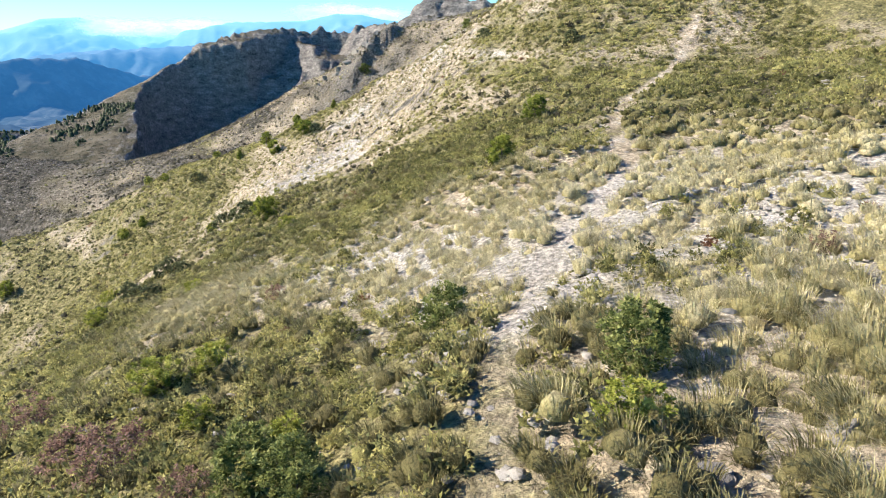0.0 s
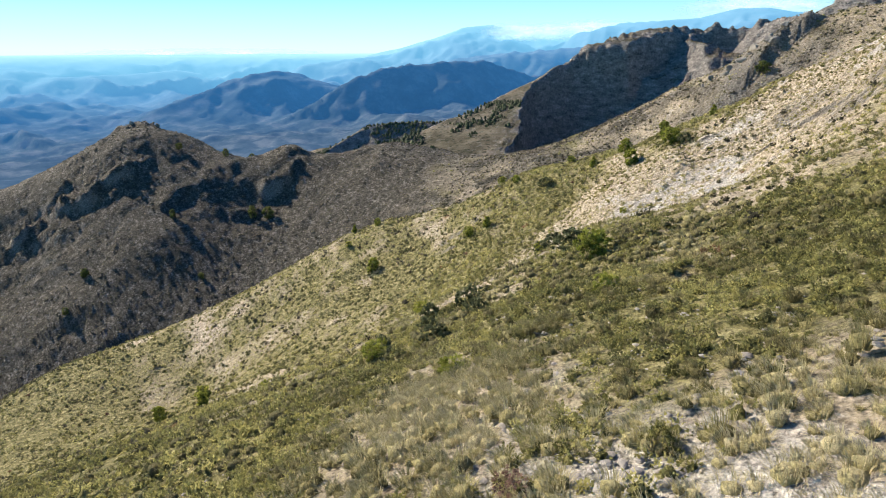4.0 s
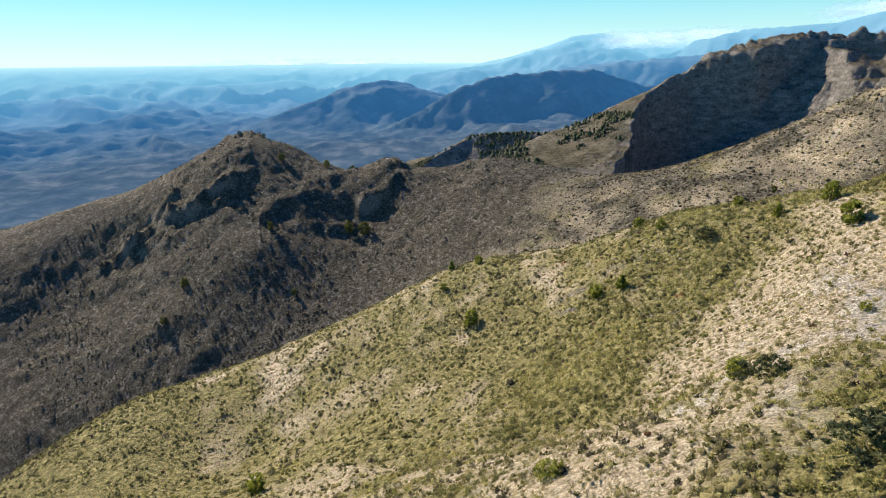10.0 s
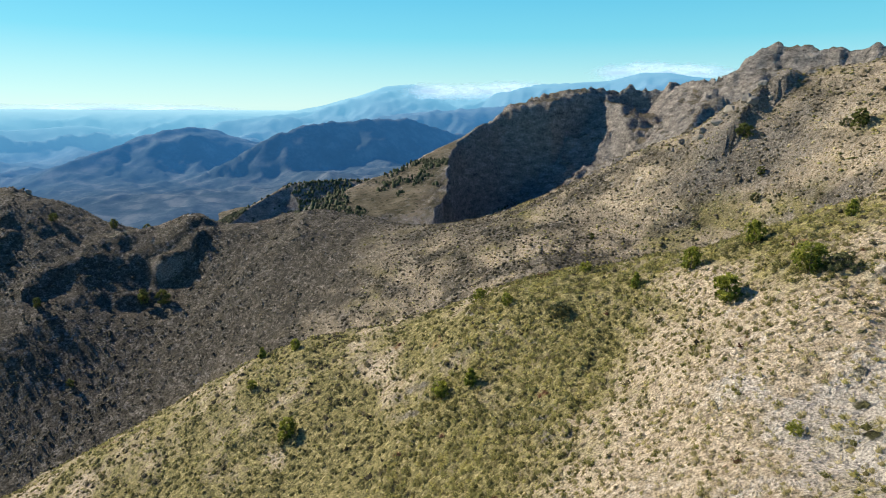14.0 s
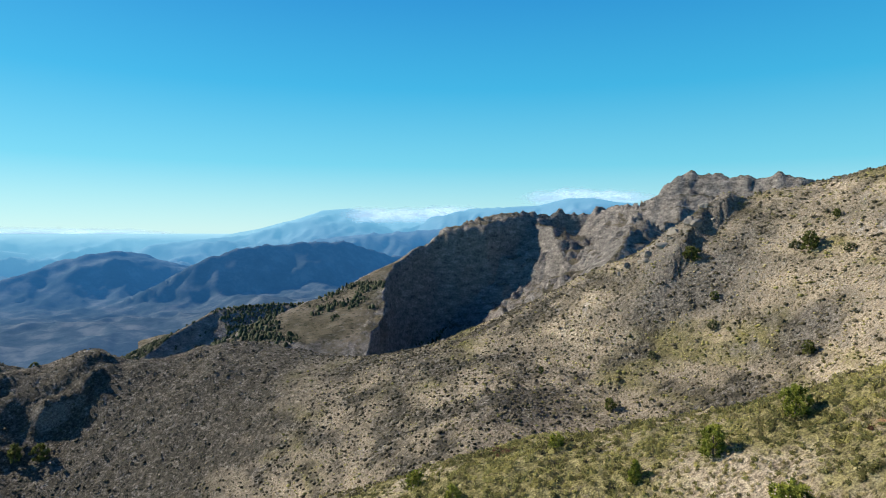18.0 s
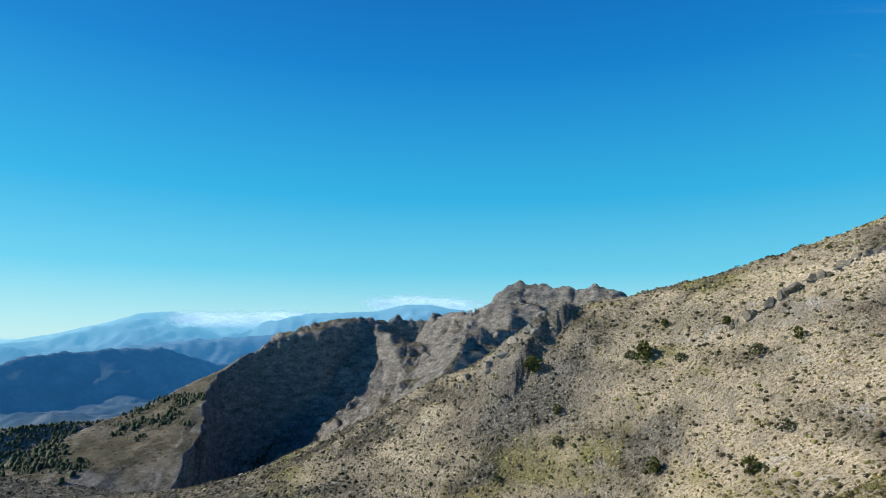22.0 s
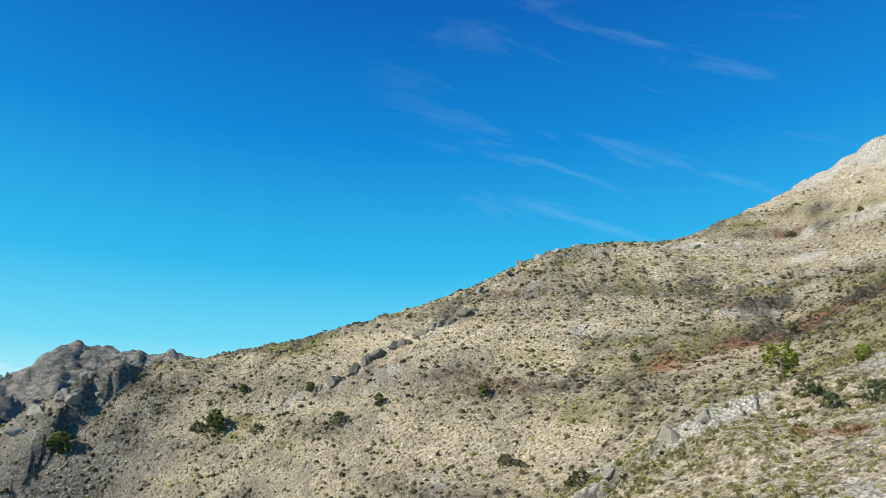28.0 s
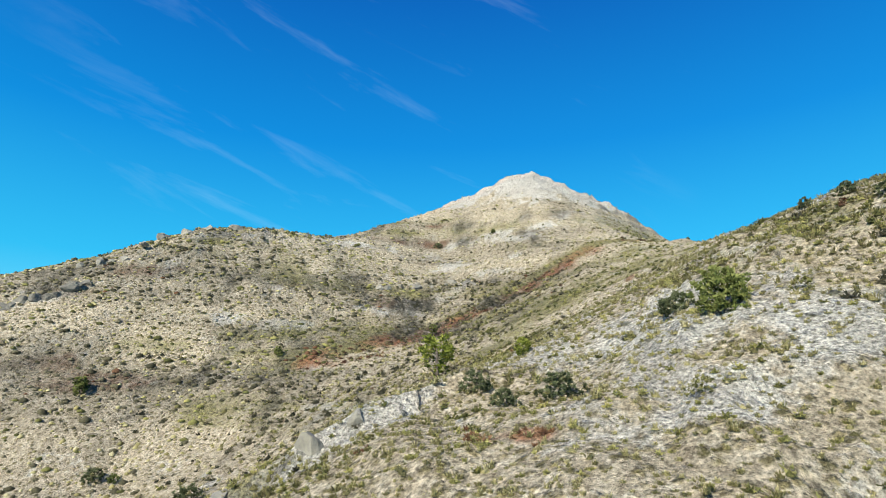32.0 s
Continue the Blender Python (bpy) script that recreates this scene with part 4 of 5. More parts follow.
def sow(count, box, level, big=1.0):
    """Sows tufts and bushes: level 0 close by, 1 at middle distance, 2 far off."""
    p, (green, stone, rust, dark, worn) = place(count, *box)
    d = near_by(p)
    keep = {0: d < 34, 1: d >= 34, 2: d > 0}[level]
    n = len(p)
    u = rng.uniform(0, 1, n)
    patch = 0.5 + 0.5 * fractal(p[:, 0], p[:, 1], 5, 2, 151)
    bald = 0.75 * ease(58, 80, p[:, 2]) * ease(140, 175, p[:, 0])
    keep &= (u < 1.05 - (0.12 * (1 - green) if level == 1 else 0) - (0.36 if level == 0 else 0.5) * stone * (1.2 - patch) - bald) & (worn < 0.3)
    pick = rng.uniform(0, 1, n)
    is_heath = keep & (pick < np.maximum(dark, 0.3 * ease(165, 190, p[:, 1]) * (0.3 + green)))
    is_rust = keep & ~is_heath & (rng.uniform(0, 1, n) < 0.8 * rust)
    is_green = keep & ~is_heath & ~is_rust & (rng.uniform(0, 1, n) < np.clip(1.35 * green - 0.22, 0.12 if level else 0, 0.85))
    is_grass = keep & ~is_heath & ~is_rust & ~is_green
    # straw on open stone, greener in the lush parts
    lush = np.clip((0.7 if level == 0 else 0.66) - 0.75 * green + 0.45 * stone - 0.25 * ease(20, 12, p[:, 1]) + rng.normal(0, 0.12, n), 0.0, 1.0)
    for mask, lot, lean in ((is_grass, grass, 0), (is_green, shrubs, 1), (is_rust, rusty, 1), (is_heath, heath, 1)):
        q = p[mask]
        if not len(q):
            continue
        m = len(q)
        rad = rng.uniform(0.24, 0.58, m) * rng.choice([0.75, 1.0, 1.25], m) * big * (1.12 if level == 0 else 0.72 + 0.45 * green[mask] if level == 1 else 1.0) * (1 + 0.15 * ease(24, 10, q[:, 1]) * (level == 0))
        tone = lush[mask] if lot is grass else np.clip(rng.normal(0.45, 0.22, m) + 0.3 * fractal(q[:, 0], q[:, 1], 7, 2, 161), 0, 1)
        # inner mounds take a darker tone: the plant's inner shade, painted in
        if lean == 0:
            high = rad * rng.uniform(0.85, 1.25, m)
            if level == 0:
                d = near_by(q)
                for ring, blades, thick in ((d < 11, 80, 0.011), ((d >= 11) & (d < 20), 38, 0.016), (d >= 20, 14, 0.03)):
                    if ring.any():
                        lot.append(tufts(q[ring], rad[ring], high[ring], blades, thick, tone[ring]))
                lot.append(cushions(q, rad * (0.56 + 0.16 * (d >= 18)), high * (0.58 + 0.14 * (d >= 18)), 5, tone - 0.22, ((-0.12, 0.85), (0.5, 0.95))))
            elif level == 1:
                spur = ease(108, 120, q[:, 1]) * ease(-26, -16, q[:, 0])
                rad, high = rad * (1 - 0.15 * spur), high * (1 - 0.1 * spur)
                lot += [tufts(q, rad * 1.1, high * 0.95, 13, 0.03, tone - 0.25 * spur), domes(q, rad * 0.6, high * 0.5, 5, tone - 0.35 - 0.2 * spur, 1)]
            else:
                few = rng.uniform(0, 1, m) < 0.55
                flank = few & (q[:, 1] < 205) & (q[:, 0] > -205)
                few &= ~flank
                lot.append(cushions(q[few], rad[few] * 0.75, high[few] * 0.65, 5, tone[few] - 0.12, ((-0.15, 0.9), (0.5, 0.9))))
                if flank.any():
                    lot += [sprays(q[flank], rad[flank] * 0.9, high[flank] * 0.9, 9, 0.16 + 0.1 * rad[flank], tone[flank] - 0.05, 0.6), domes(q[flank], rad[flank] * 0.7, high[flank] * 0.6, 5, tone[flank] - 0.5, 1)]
        else:
            rad = rad * (1.0 if level < 2 else 1.1)
            high = rad * rng.uniform(0.7, 1.15, m)
            if level == 1:
                shrink = 1 - 0.2 * ease(108, 120, q[:, 1]) * ease(-26, -16, q[:, 0])
                rad, high = rad * shrink, high * shrink
            if level == 0:
                d = near_by(q)
                for ring, leaves, size in ((d < 18, 62, 0.065), (d >= 18, 24, 0.105)):
                    if ring.any():
                        lot.append(sprays(q[ring], rad[ring], high[ring], leaves, size + 0.05 * rad[ring], tone[ring]))
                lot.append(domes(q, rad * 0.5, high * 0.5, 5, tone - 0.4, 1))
            elif level == 1:
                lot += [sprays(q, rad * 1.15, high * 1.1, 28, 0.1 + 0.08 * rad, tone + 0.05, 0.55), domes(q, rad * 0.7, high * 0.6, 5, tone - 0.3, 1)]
            else:
                wide, open_slope = rng.uniform(0.5, 1.3, m), ease(-110, -60, q[:, 0]) * (lot is heath)
                tone = tone - 0.05 + 0.3 * open_slope
                rad, high = rad * wide, high * wide
                flank = (q[:, 1] < 205) & (q[:, 0] > -205)
                for some, full in ((~flank & (wide < 0.8), 0), (~flank & (wide >= 0.8), 1), (flank, 2)):
                    if not some.any():
                        continue
                    k, r, h, o = q[some], rad[some], high[some], tone[some]
                    if full == 0:
                        lot.append(domes(k, r, h * 0.75, 5, o - 0.1, 1))
                    elif full == 1:
                        lot.append(cushions(k, r, h * 0.8, 5, o - 0.08, ((-0.15, 0.9), (0.5, 0.9))))
                    else:
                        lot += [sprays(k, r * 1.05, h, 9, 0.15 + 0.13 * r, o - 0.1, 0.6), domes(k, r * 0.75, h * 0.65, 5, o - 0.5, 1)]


sow(22000, (-40, 42, 3, 80), 0)
sow(33000, (-75, 45, 20, 172), 1)
sow(10500, (-22, 45, 118, 174), 1, 0.66)
sow(21000, (-205, -75, 20, 205), 2)
sow(46000, (-190, 120, 168, 400), 2)
sow(11000, (40, 230, 110, 290), 2)
sow(20000, (-480, -190, 90, 400), 2)


def sow_bushes(count, box, low, high_, lot, belt):
    """Single small bushes in loose belts that follow the slope."""
    p, (green, stone, rust, dark, worn) = place(count, *box)
    lie = 0.16 * (0.8 * p[:, 0] - 0.5 * p[:, 1])
    p = p[(rng.uniform(0, 1, count) < np.clip(0.25 + 1.2 * fractal(lie, p[:, 2], 5, 3, belt) - 0.5 * stone, 0.02, 1)) & (worn < 0.2) & (near_by(p) > 22)]
    m = len(p)
    rad = rng.uniform(low, high_, m) * rng.choice([0.7, 1.0, 1.3], m)
    tall, tone = rad * rng.uniform(0.75, 1.1, m), np.clip(rng.normal(0.42, 0.25, m), 0, 1)
    # each bush has a darker core as painted shade
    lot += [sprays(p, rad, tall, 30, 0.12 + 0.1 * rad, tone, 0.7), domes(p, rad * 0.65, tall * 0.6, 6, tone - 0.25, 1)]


sow_bushes(2600, (-130, 130, 175, 330), 0.45, 1.0, heath, 271)
sow_bushes(1100, (-130, 150, 175, 330), 0.4, 0.9, shrubs, 281)
sow_bushes(2400, (-75, 40, 30, 170), 0.35, 0.7, heath, 291)
sow_bushes(3200, (-200, -75, 20, 200), 0.4, 0.9, heath, 301)
sow_bushes(2600, (-480, -190, 90, 400), 0.4, 1.0, heath, 311)
sow_bushes(250, (140, 230, 130, 250), 0.4, 0.9, shrubs, 321)
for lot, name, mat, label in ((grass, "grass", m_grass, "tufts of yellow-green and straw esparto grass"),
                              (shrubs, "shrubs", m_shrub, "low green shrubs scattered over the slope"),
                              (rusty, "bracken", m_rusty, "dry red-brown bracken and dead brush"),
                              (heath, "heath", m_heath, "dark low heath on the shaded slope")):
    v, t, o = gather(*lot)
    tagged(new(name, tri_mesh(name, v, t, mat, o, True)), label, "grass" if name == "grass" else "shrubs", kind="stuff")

# loose stones
p, (green, stone, rust, dark, worn) = place(52000, -26, 34, 5, 58)
p = p[(rng.uniform(0, 1, len(p)) < 0.04 + 0.7 * stone * (1 - 0.5 * worn)) & (near_by(p) < 45)][:15000]
size = 0.035 + 0.2 * rng.uniform(0, 1, len(p)) ** 3
v, t, o = domes(p, size, size * rng.uniform(0.2, 0.5, len(p)), 5, rng.uniform(0, 1, len(p)))


def rock_material(name, dark, light):
    m, t, s = material(name)
    co = t.nodes.new("ShaderNodeTexCoord").outputs["Object"]
    n1, n2 = noise_node(t, co, 1.3, 8, 0.7), noise_node(t, co, 9, 5, 0.7)
    base = ramp(t, n1, [(0.3, dark), (0.7, light)])
    base = mix(t, ramp(t, n2, [(0.4, (0, 0, 0)), (0.75, (0.5, 0.5, 0.5))]), base, (0.3, 0.27, 0.2))
    t.links.new(base, s.inputs["Base Color"])
    s.inputs["Roughness"].default_value = 0.92
    bump(t, s, n2, 0.7, 0.12)
    return m


m_rock = rock_material("pale limestone", (0.22, 0.2, 0.175), (0.44, 0.41, 0.365))
tagged(new("stones", tri_mesh("stones", v, t, m_rock)), "loose pale limestone rubble on the slope", "stones", kind="stuff")


# ---- single trees, bushes and rocks ----
def part(name, me, parent, label=""):
    ob = new(name, me)
    ob.parent = parent
    return tagged(ob, label) if label else ob


def tube(points, radii, sides=7):
    """A tapered limb through the points."""
    v, t = [], []
    for k, (p, r) in enumerate(zip(points, radii)):
        for s in range(sides):
            a = 2 * math.pi * s / sides
            v.append((p[0] + r * math.cos(a), p[1] + r * math.sin(a), p[2]))
        if k:
            o = (k - 1) * sides
            for s in range(sides):
                a, b = o + s, o + (s + 1) % sides
                t += [(a, b, b + sides), (a, b + sides, a + sides)]
    return v, t


def bark_material():
    m, t, s = material("grey-brown bark")
    n = noise_node(t, t.nodes.new("ShaderNodeTexCoord").outputs["Object"], 9, 6, 0.7)
    t.links.new(ramp(t, n, [(0.3, (0.06, 0.045, 0.035)), (0.7, (0.2, 0.16, 0.13))]), s.inputs["Base Color"])
    s.inputs["Roughness"].default_value = 0.9
    bump(t, s, n, 0.6, 0.03)
    return m


m_bark = bark_material()
m_pine = leaf_material("pine needles", (0.07, 0.09, 0.016), (0.24, 0.27, 0.045), (0.42, 0.43, 0.09), glow=0.4)
m_far_pine = leaf_material("dull pine needles", (0.05, 0.062, 0.018), (0.13, 0.15, 0.042), (0.25, 0.26, 0.085), glow=0.3)
m_dark = leaf_material("dark evergreen leaves", (0.045, 0.055, 0.028), (0.12, 0.135, 0.065), (0.23, 0.24, 0.12))
m_juniper = leaf_material("juniper sprays", (0.07, 0.088, 0.024), (0.2, 0.225, 0.065), (0.38, 0.39, 0.14))
m_bright = leaf_material("yellow-green sprays", (0.14, 0.16, 0.025), (0.32, 0.34, 0.06), (0.5, 0.48, 0.12), glow=0.35)
m_dry = leaf_material("dead red-brown twigs", (0.1, 0.06, 0.045), (0.27, 0.16, 0.12), (0.42, 0.27, 0.21))


def crown_lot(shape, clumps, leaves, leaf, seed):
    """Clumps of small leaves over a crown about 1 m high; shape gives the radius at a height."""
    g = np.random.default_rng(seed)
    c, size = [], []
    while len(c) < clumps:
        h = g.uniform(0.03, 1.0)
        r = shape(h)
        if g.uniform(0, 1) > 0.25 + r * 1.6:
            continue
        a, f = g.uniform(0, 6.283), math.sqrt(g.uniform(0.15, 1.0))
        k = 1 + 0.28 * math.sin(2 * a + seed) + 0.18 * math.sin(5 * a + 3 * h * seed)
        c.append((r * f * k * math.cos(a), r * f * k * math.sin(a), h + g.normal(0, 0.03)))
        size.append(g.uniform(0.07, 0.15))
    c, size = np.array(c), np.array(size)
    return c, size, leaves, leaf


def crown_mesh(name, shape, clumps, leaves, leaf, seed, mat):
    c, size, k, s = crown_lot(shape, clumps, leaves, leaf, seed)
    n = len(c)
    # top light and underside shade are painted in: tone rises upward, drops below
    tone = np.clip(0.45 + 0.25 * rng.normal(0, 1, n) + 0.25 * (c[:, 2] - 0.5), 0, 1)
    lot = [sprays(c, size, size * 0.9, k, np.full(n, s), tone, 0.25)]
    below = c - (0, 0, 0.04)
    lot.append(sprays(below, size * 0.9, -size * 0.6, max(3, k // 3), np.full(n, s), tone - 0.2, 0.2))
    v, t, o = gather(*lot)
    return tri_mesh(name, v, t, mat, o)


def plant(name, shape, clumps, leaves, leaf, seed, mat, trunk=0.35, limbs=4, crown_name="crown"):
    """A tree or bush 1 m high: an Empty with trunk, limbs and crown."""
    top = new(name)
    g = random.Random(seed)
    if trunk:
        v, t = tube([(0, 0, -0.12), (0.01, 0, 0.12), (0.03 * g.uniform(-1, 1), 0.02, trunk + 0.15), (0.02, 0.03 * g.uniform(-1, 1), 0.8)], [0.045, 0.036, 0.026, 0.008])
        part("trunk", tri_mesh("trunk", v, t, m_bark, smooth=True), top)
    for k in range(limbs):
        a, h = 6.283 * k / limbs + g.uniform(-0.4, 0.4), g.uniform(0.04, 0.4) if trunk else 0.0
        r = shape(0.5) * g.uniform(0.6, 0.95)
        v, t = tube([(0, 0, h - 0.05), (r * 0.5 * math.cos(a), r * 0.5 * math.sin(a), h + 0.12), (r * math.cos(a), r * math.sin(a), h + g.uniform(0.2, 0.42))], [0.018, 0.012, 0.004], 5)
        part("limb" if trunk else "stem", tri_mesh("limb", v, t, m_bark, smooth=True), top)
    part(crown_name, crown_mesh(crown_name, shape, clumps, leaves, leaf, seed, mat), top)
    return top


def bushy(h):
    return 0.52 * math.sqrt(max(0.0, 1 - ((h - 0.42) / 0.62) ** 2))


def conic(h):
    return 0.42 * max(0.04, 1 - h) ** 0.6 * (0.75 + 0.25 * min(1, h * 5))


def mound(h):
    return 0.85 * math.sqrt(max(0.0, 1 - h * h)) + 0.02


def umbrella(h):
    return 0.5 * math.sqrt(max(0.0, 1 - ((h - 0.66) / 0.36) ** 2)) if h > 0.3 else 0.03


PINES = ((4.0, 42.8, 1.9), (8.3, 58.0, 2.2), (-21.0, 68.9, 2.7), (-86.6, 67.7, 2.3), (-93.7, 63.6, 2.6), (-100.6, 128.0, 3.2), (-98.6, 75.1, 3.3),
         (-127.8, 151.0, 2.3), (-118.6, 151.4, 2.2), (-118.2, 138.1, 1.7), (-71.8, 128.6, 2.4), (-67.1, 128.4, 2.4), (-75.5, 150.5, 2.2),
         (-67.5, 142.5, 1.8), (-57.8, 151.2, 1.7), (-48.2, 140.2, 2.1), (-41.5, 139.6, 2.7), (-36.8, 129.0, 3.0), (-29.5, 127.7, 2.9),
         (-25.4, 138.3, 1.8), (-34.7, 142.0, 2.7), (11.2, 147.2, 1.3))
SLOPE_PINES = ((-316.5, 257.5, 7.0), (-307.5, 262.5, 7.4), (-345, 220, 5.0), (-359.3, 169.4, 5.0), (-88.2, 286.3, 2.4), (-62.5, 263.6, 3.5),
               (-13.3, 255.6, 3.5), (-33.5, 291.6, 2.7), (-40.3, 304.9, 5.0), (-7.7, 288.0, 5.2), (-0.2, 231.4, 3.3), (0.1, 294.6, 2.5), (13.1, 278.1, 2.4),
               (21.0, 253.8, 2.8), (36.2, 233.4, 2.9), (40.8, 275.8, 1.4), (28.2, 211.8, 1.3), (3.2, 167.8, 1.2), (152.5, 201.8, 1.7),
               (-346, 150, 4.0), (-395, 262, 4.4), (-378, 287, 5.2), (-372, 305, 4.4), (-300, 205, 3.2), (60, 212, 1.9), (83, 190, 1.7))
DARK_BUSHES = ((-27.9, 53.3, 1.3), (-32.5, 52.1, 1.3), (17.2, 88.4, 1.8), (6.1, 108.3, 1.6), (-31.5, 57.4, 1.2), (-27.3, 58.7, 1.2), (-35.9, 63.7, 1.6),
               (-31.6, 64.5, 1.9), (-25.0, 73.7, 2.2), (-57.8, 137.7, 2.0), (-34.0, 283.8, 2.4), (-27.0, 126.4, 1.7), (-33.8, 89.4, 1.8), (-36.2, 91.0, 1.5),
               (-10.9, 291.6, 2.6), (-51.8, 281.5, 2.2), (8.3, 233.5, 2.2), (13.9, 260.1, 3.0), (0.3, 278.9, 2.2), (2.8, 147.6, 1.2), (0.5, 144.9, 1.0),
               (-0.2, 141.7, 1.3), (19.5, 127.0, 0.8), (16.4, 124.7, 0.9), (14.0, 123.0, 0.9), (17.3, 185.8, 2.0), (26.9, 214.1, 1.8), (146.7, 219.9, 2.0), (7.5, 136.0, 1.4))
BRIGHT_BUSHES = ((-10.2, 19.0, 1.3), (-8.4, 19.6, 1.1), (-7.6, 16.1, 0.9), (-3.9, 13.0, 0.8), (3.6, 9.6, 0.9), (-31.9, 50.5, 1.6), (-18.6, 41.6, 1.1),
                 (-14.5, 53.4, 1.3), (-44.2, 73.6, 1.8), (-37.9, 94.8, 1.6), (-68.0, 66.6, 1.5), (-36.9, 91.8, 1.8), (-30.7, 107.6, 1.0))
JUNIPERS = ((4.5, 12.2, 1.5), (0.1, 18.3, 1.6), (-4.5, 11.7, 1.6), (-3.2, 11.0, 1.2))
LOW_BUSHES = ((-3.8, 20.3, 1.0), (6.4, 17.7, 1.0), (12.7, 20.7, 0.8), (-6.9, 20.8, 1.0), (-1.1, 18.0, 0.8), (-5.8, 33.1, 0.9), (-3.5, 134.6, 0.8), (4.7, 129.6, 0.8))
DRY_BUSHES = ((-16.3, 20.4, 1.6), (-9.5, 14.6, 1.7), (-11.5, 15.5, 1.4), (-9.1, 30.4, 1.0), (12.1, 18.0, 0.7), (-6.2, 12.0, 1.0))


def grow(places, kinds, label, category, group, wide=1.0):
    """One plant at each place (x, y, height): the kinds take turns."""
    for k, (x, y, h) in enumerate(places):
        z = float(ground_z(np.array([x]), np.array([y]))[0])
        f = random.uniform(0.9, 1.15) * wide
        kind = kinds[k % len(kinds)]
        m = Matrix.LocRotScale((x, y, z), Euler((0, 0, random.uniform(0, 6.28))), Vector((h * f, h * f, h)))
        tagged(copy_thing(kind, m), label, category, group)
    for kind in kinds:
        for o in (*kind.children_recursive, kind):
            bpy.data.objects.remove(o)


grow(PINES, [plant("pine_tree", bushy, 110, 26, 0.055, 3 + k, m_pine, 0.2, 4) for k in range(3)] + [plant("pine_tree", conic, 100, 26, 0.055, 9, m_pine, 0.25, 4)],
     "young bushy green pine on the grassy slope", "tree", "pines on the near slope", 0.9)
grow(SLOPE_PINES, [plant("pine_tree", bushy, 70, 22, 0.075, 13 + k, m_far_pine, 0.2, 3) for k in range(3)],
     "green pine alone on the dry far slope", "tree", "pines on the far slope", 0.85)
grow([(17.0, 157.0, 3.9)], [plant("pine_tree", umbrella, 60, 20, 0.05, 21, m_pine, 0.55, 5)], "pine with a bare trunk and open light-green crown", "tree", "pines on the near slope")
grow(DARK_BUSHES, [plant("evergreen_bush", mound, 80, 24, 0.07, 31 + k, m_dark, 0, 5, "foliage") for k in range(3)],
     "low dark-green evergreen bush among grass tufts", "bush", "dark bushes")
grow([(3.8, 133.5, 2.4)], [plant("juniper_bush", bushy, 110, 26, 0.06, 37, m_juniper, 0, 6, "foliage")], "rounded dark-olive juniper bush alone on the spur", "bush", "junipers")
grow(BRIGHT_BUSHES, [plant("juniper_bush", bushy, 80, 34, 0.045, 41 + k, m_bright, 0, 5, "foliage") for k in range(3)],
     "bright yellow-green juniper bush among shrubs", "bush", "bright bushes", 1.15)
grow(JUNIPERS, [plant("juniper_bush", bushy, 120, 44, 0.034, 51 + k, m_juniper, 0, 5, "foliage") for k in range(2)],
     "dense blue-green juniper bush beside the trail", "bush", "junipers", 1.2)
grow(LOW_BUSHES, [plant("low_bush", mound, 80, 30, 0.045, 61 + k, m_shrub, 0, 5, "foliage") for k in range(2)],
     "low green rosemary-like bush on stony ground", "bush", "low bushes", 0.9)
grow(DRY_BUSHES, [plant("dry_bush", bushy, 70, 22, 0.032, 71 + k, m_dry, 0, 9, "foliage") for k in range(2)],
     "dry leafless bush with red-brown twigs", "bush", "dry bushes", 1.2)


m_crag = rock_material("weathered grey limestone", (0.13, 0.12, 0.105), (0.33, 0.305, 0.265))


def rock_mesh(seed, flat=0.6):
    """A craggy block with split faces, about 1 m across."""
    bm = bmesh.new()
    bmesh.ops.create_icosphere(bm, subdivisions=3, radius=0.5)
    g = random.Random(seed)
    cuts = [(Vector((g.gauss(0, 1), g.gauss(0, 1), g.gauss(0, 0.7))).normalized(), g.uniform(0.2, 0.36)) for _ in range(11)]
    for v in bm.verts:
        for n, d in cuts:
            over = v.co.dot(n) - d
            if over > 0:
                v.co -= n * over * 0.93
        v.co *= 1 + 0.16 * noise.fractal(v.co * 4 + Vector((seed, 0, 0)), 0.9, 2.1, 4)
        v.co.z *= flat
    me = bpy.data.meshes.new("rock")
    bm.to_mesh(me)
    bm.free()
    me.materials.append(m_crag)
    return me


def set_rocks(spots, label, group, meshes, long=1.2, turn=None):
    """Rocks of (x, y, size), half sunk into the slope."""
    for k, (x, y, s) in enumerate(spots):
        z = float(ground_z(np.array([x]), np.array([y]))[0])
        ob = new("rock", meshes[k % len(meshes)])
        ob.matrix_world = Matrix.LocRotScale((x, y, z - 0.08 * s), Euler((random.uniform(-0.3, 0.3), random.uniform(-0.3, 0.3), random.uniform(0, 6.28) if turn is None else turn + random.uniform(-0.3, 0.3))),
                                             Vector((s * long * random.uniform(0.8, 1.2), s, s * random.uniform(0.8, 1.2))))
        tagged(ob, label, "rock", group)


def along(line, step, size, spread):
    """Rock spots strung along a line."""
    out = []
    for (ax, ay), (bx, by) in zip(line, line[1:]):
        n = max(1, int(math.hypot(bx - ax, by - ay) / step))
        out += [(ax + (bx - ax) * k / n + random.uniform(-spread, spread), ay + (by - ay) * k / n + random.uniform(-spread, spread),
                 size * random.uniform(0.6, 1.3)) for k in range(n)]
    return out


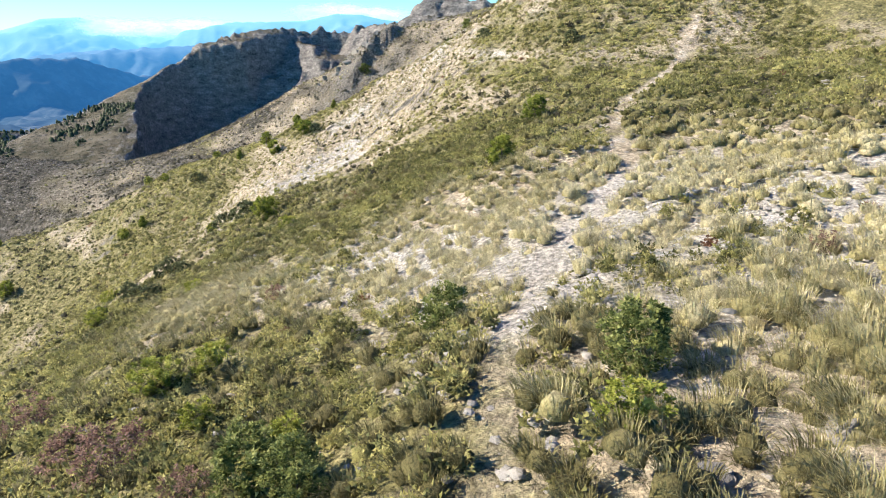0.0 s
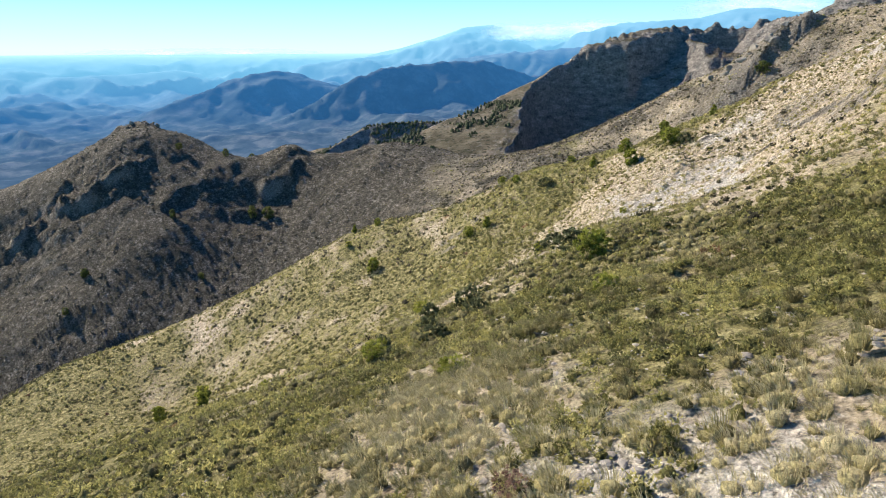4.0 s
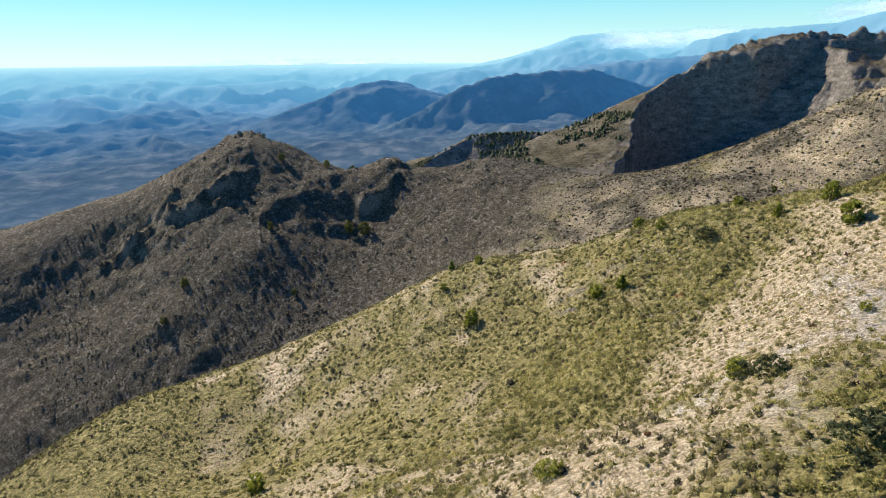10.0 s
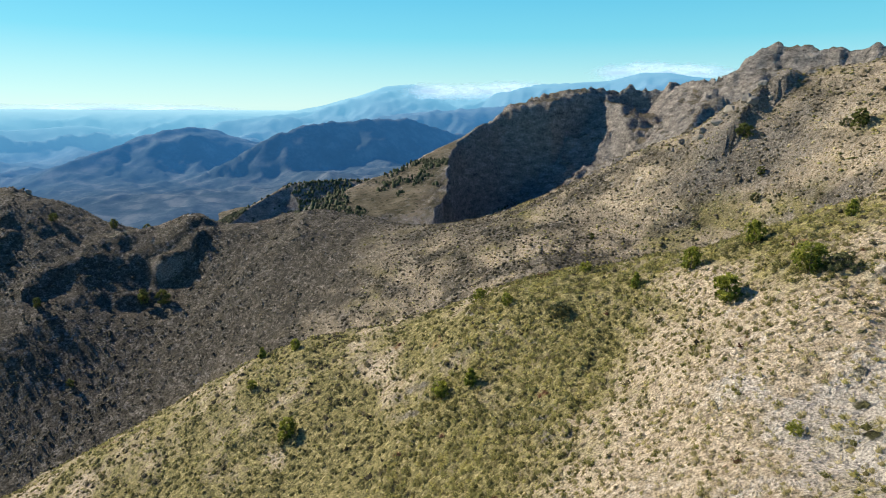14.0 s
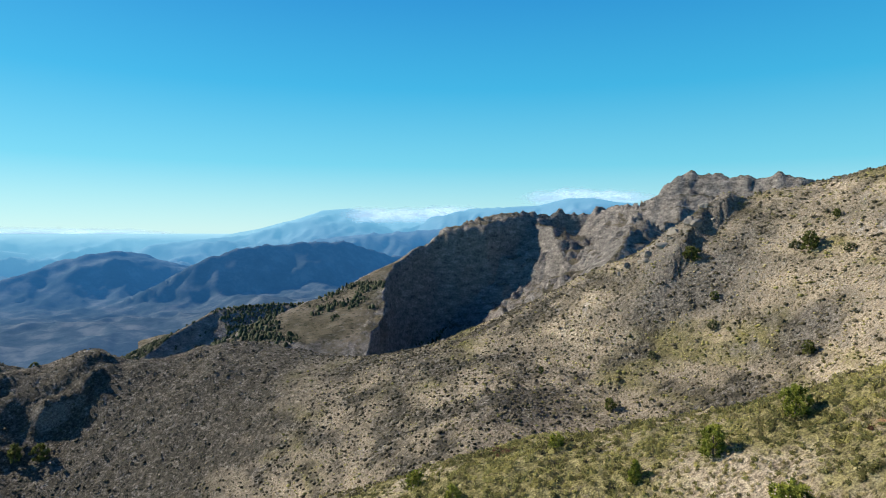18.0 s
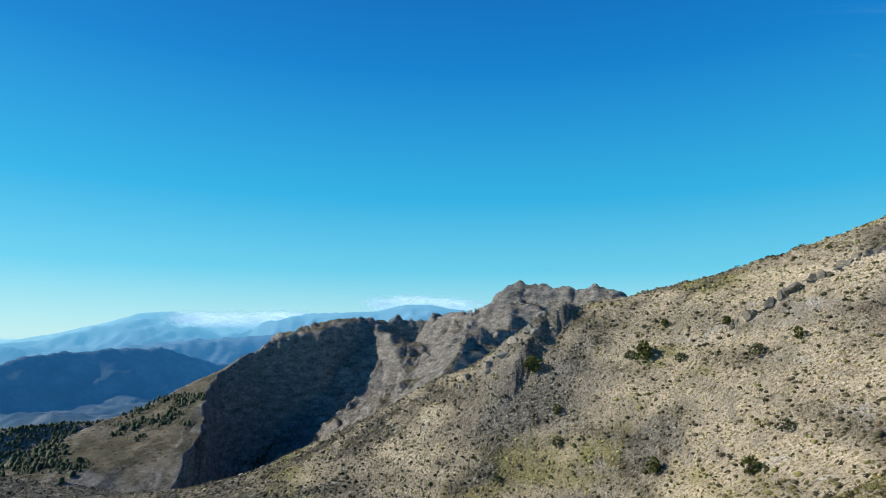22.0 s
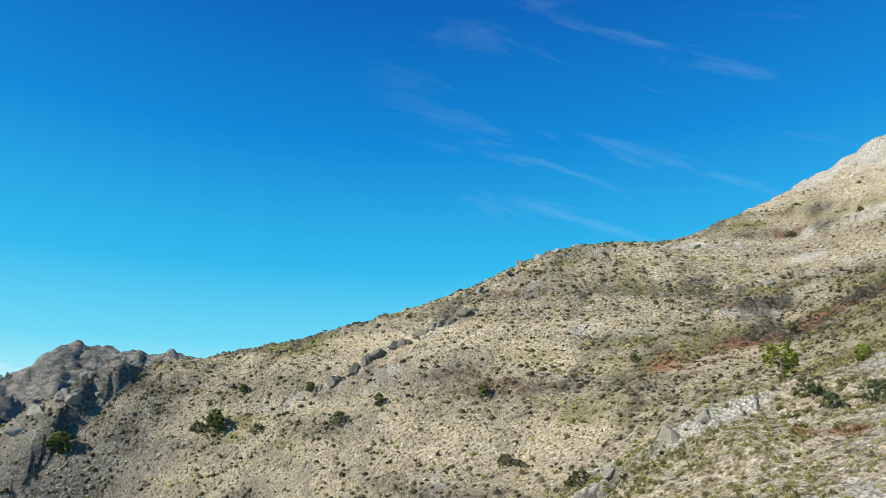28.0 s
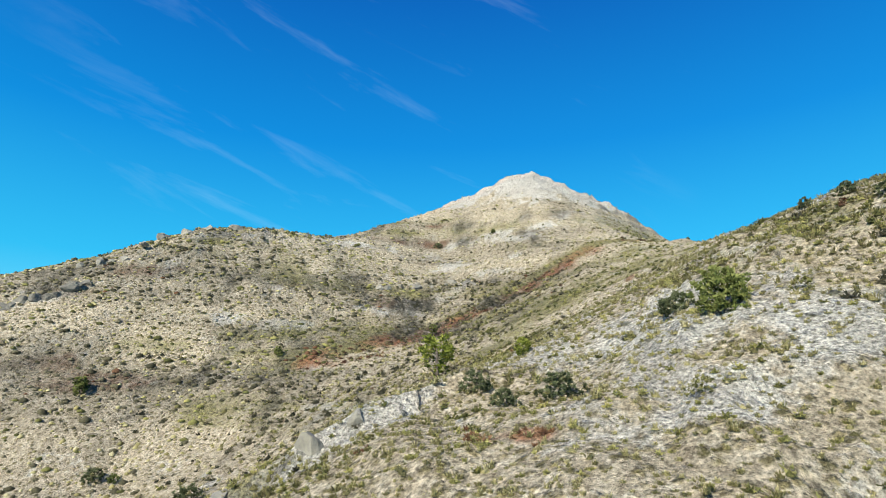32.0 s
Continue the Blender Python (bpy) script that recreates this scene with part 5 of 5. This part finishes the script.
blocks = [rock_mesh(s, 0.75) for s in range(6)]
# grey limestone made darker: the ledge wall's shade put into its colour
m_ledge = rock_material("shade-darkened limestone", (0.05, 0.046, 0.042), (0.17, 0.158, 0.142))
dark_blocks = [m.copy() for m in blocks]
for m in dark_blocks:
    m.materials[0] = m_ledge
set_rocks(along(LEDGES[0], 1.5, 4.2, 0.5), "grey limestone block of a ledge across the slope, darkened for shade", "ledge rocks", dark_blocks, 1.0)
set_rocks(along(LEDGES[1], 3.0, 2.6, 0.8), "grey limestone block of a ledge below the crest", "upper ledge rocks", blocks)
set_rocks(along(LEDGES[2], 1.8, 1.9, 0.8), "pale limestone slab on the end of the spur", "spur rocks", blocks)
set_rocks(along(LEDGES[3], 4.0, 4.2, 1.2), "pale limestone block under the crest", "crest rocks", blocks)
set_rocks(along(LEDGES[4], 3.0, 2.6, 1.2), "pale limestone block in the bowl", "bowl rocks", blocks)
set_rocks([(-55, 314, 4), (-46, 316, 5), (-36, 318, 4), (-28, 322, 4), (-40, 315, 3)], "craggy limestone block by the crest outcrop", "crest outcrop", blocks)
set_rocks([(-279, 376, 7), (-286, 372, 6), (-292, 367, 5), (-312, 342, 4)], "dark craggy knob of rock on the ridge", "ridge knobs", blocks)
set_rocks([(84, 259, 4), (79, 262, 5), (74, 265, 4), (90, 255, 4)], "limestone crag on the skyline", "skyline crags", blocks)
set_rocks([(-158, 350, 4), (-150, 352, 3), (-436, 272, 5), (-452, 262, 5), (-466, 248, 5), (-340, 311, 4)], "weathered rock on the ridge line", "ridge rocks", blocks)
set_rocks([(6.5, 14.2, 0.9), (8.2, 12.6, 0.8), (9.6, 14.6, 0.7), (7.2, 9.0, 1.4), (8.8, 8.6, 1.2), (4.6, 8.2, 0.8), (11.5, 24.5, 0.9), (7.9, 24.0, 0.8),
           (3.0, 23.0, 0.6), (14.5, 27.0, 0.8), (-2.4, 25.0, 0.6), (16.0, 30.5, 0.9), (10.5, 30.5, 0.7)], "flat pale stone lying on the slope", "slope stones", blocks)


# ---- clouds that cap the far summits ----
CLOUDS = ((-1961, 3615, 98), (-1836, 3691, 95), (-1679, 3786, 100), (-1536, 3868, 112), (-1424, 3931, 113), (-855, 4090, 218), (-697, 4150, 239), (-534, 4173, 223), (-390, 4188, 215), (-3967, 2238, -38), (-3744, 2598, -29), (-3483, 2943, -34))


def cloud_material():
    m, t, s = material("white cloud")
    co = t.nodes.new("ShaderNodeTexCoord").outputs["Object"]
    n = noise_node(t, co, 2.4, 6, 0.65)
    ball = t.nodes.new("ShaderNodeVectorMath")
    ball.operation = "LENGTH"
    t.links.new(co, ball.inputs[0])
    a = node(t, "ShaderNodeMath")
    a.operation = "SUBTRACT"
    t.links.new(n, a.inputs[0])
    t.links.new(ball.outputs["Value"], a.inputs[1])
    b = node(t, "ShaderNodeMapRange")
    b.inputs["From Min"].default_value, b.inputs["From Max"].default_value, b.inputs["To Max"].default_value = -0.42, 0.25, 0.9
    t.links.new(a.outputs[0], b.inputs["Value"])
    s.inputs["Base Color"].default_value = (0.8, 0.83, 0.86, 1)
    s.inputs["Roughness"].default_value = 1
    # an added glow paints in part of the cloud's brightness
    s.inputs["Emission Color"].default_value = (0.45, 0.55, 0.6, 1)
    s.inputs["Emission Strength"].default_value = 0.5
    t.links.new(b.outputs[0], s.inputs["Alpha"])
    return m


def cloud_mesh():
    """A flat veil of cloud, thin at its rim."""
    bm = bmesh.new()
    bmesh.ops.create_grid(bm, x_segments=24, y_segments=10, size=1.0)
    for v in bm.verts:
        x, y = v.co.x, v.co.y
        v.co = Vector((x, 0.25 * noise.noise(Vector((x * 2, y * 2, 3))), y))
    me = bpy.data.meshes.new("cloud")
    bm.to_mesh(me)
    bm.free()
    me.materials.append(m_cloud)
    return me


m_cloud = cloud_material()
veil_mesh = cloud_mesh()
for k, (x, y, z) in enumerate(CLOUDS):
    ob = new("cloud", veil_mesh)
    wide = 240 if k < 9 else 520
    ob.matrix_world = Matrix.LocRotScale((x, y, z), Euler((0, 0, math.atan2(-x, y))), Vector((wide * random.uniform(0.8, 1.2), 60, 62 if k < 9 else 40)))
    tagged(ob, "thin white cloud resting on the far mountains", "cloud", "clouds on the summits")


# ---- woods in the valley under the far massif ----
x, y = rng.uniform(-1120, -520, 26000), rng.uniform(800, 1330, 26000)
z = ground_z(x, y, False)
thick = fractal(x, y, 150, 4, 211) + 0.5 * fractal(x, y, 45, 2, 221)
keep = (rng.uniform(0, 1, len(x)) < np.clip(0.32 + 1.3 * thick, 0, 1)) & (z < -105 + 50 * thick) & (z > -330)
flat = np.abs(ground_z(x + 6, y, False) - z) < 5
p = np.stack([x, y, z], -1)[keep & flat][:6500]
tall = rng.uniform(2.2, 6.0, len(p)) * rng.choice([0.7, 1.0, 1.2], len(p))
v, t, o = domes(p, tall * rng.uniform(0.4, 0.7, len(p)), tall, 5, np.clip(rng.normal(0.4, 0.25, len(p)), 0, 1))
m_wood = leaf_material("dark pine wood", (0.025, 0.035, 0.016), (0.055, 0.072, 0.03), (0.1, 0.115, 0.05), glow=0.15)
tagged(new("woodland", tri_mesh("woodland", v, t, m_wood, o, True)), "scattered dark-green pine wood on the valley slopes", "trees", kind="stuff")
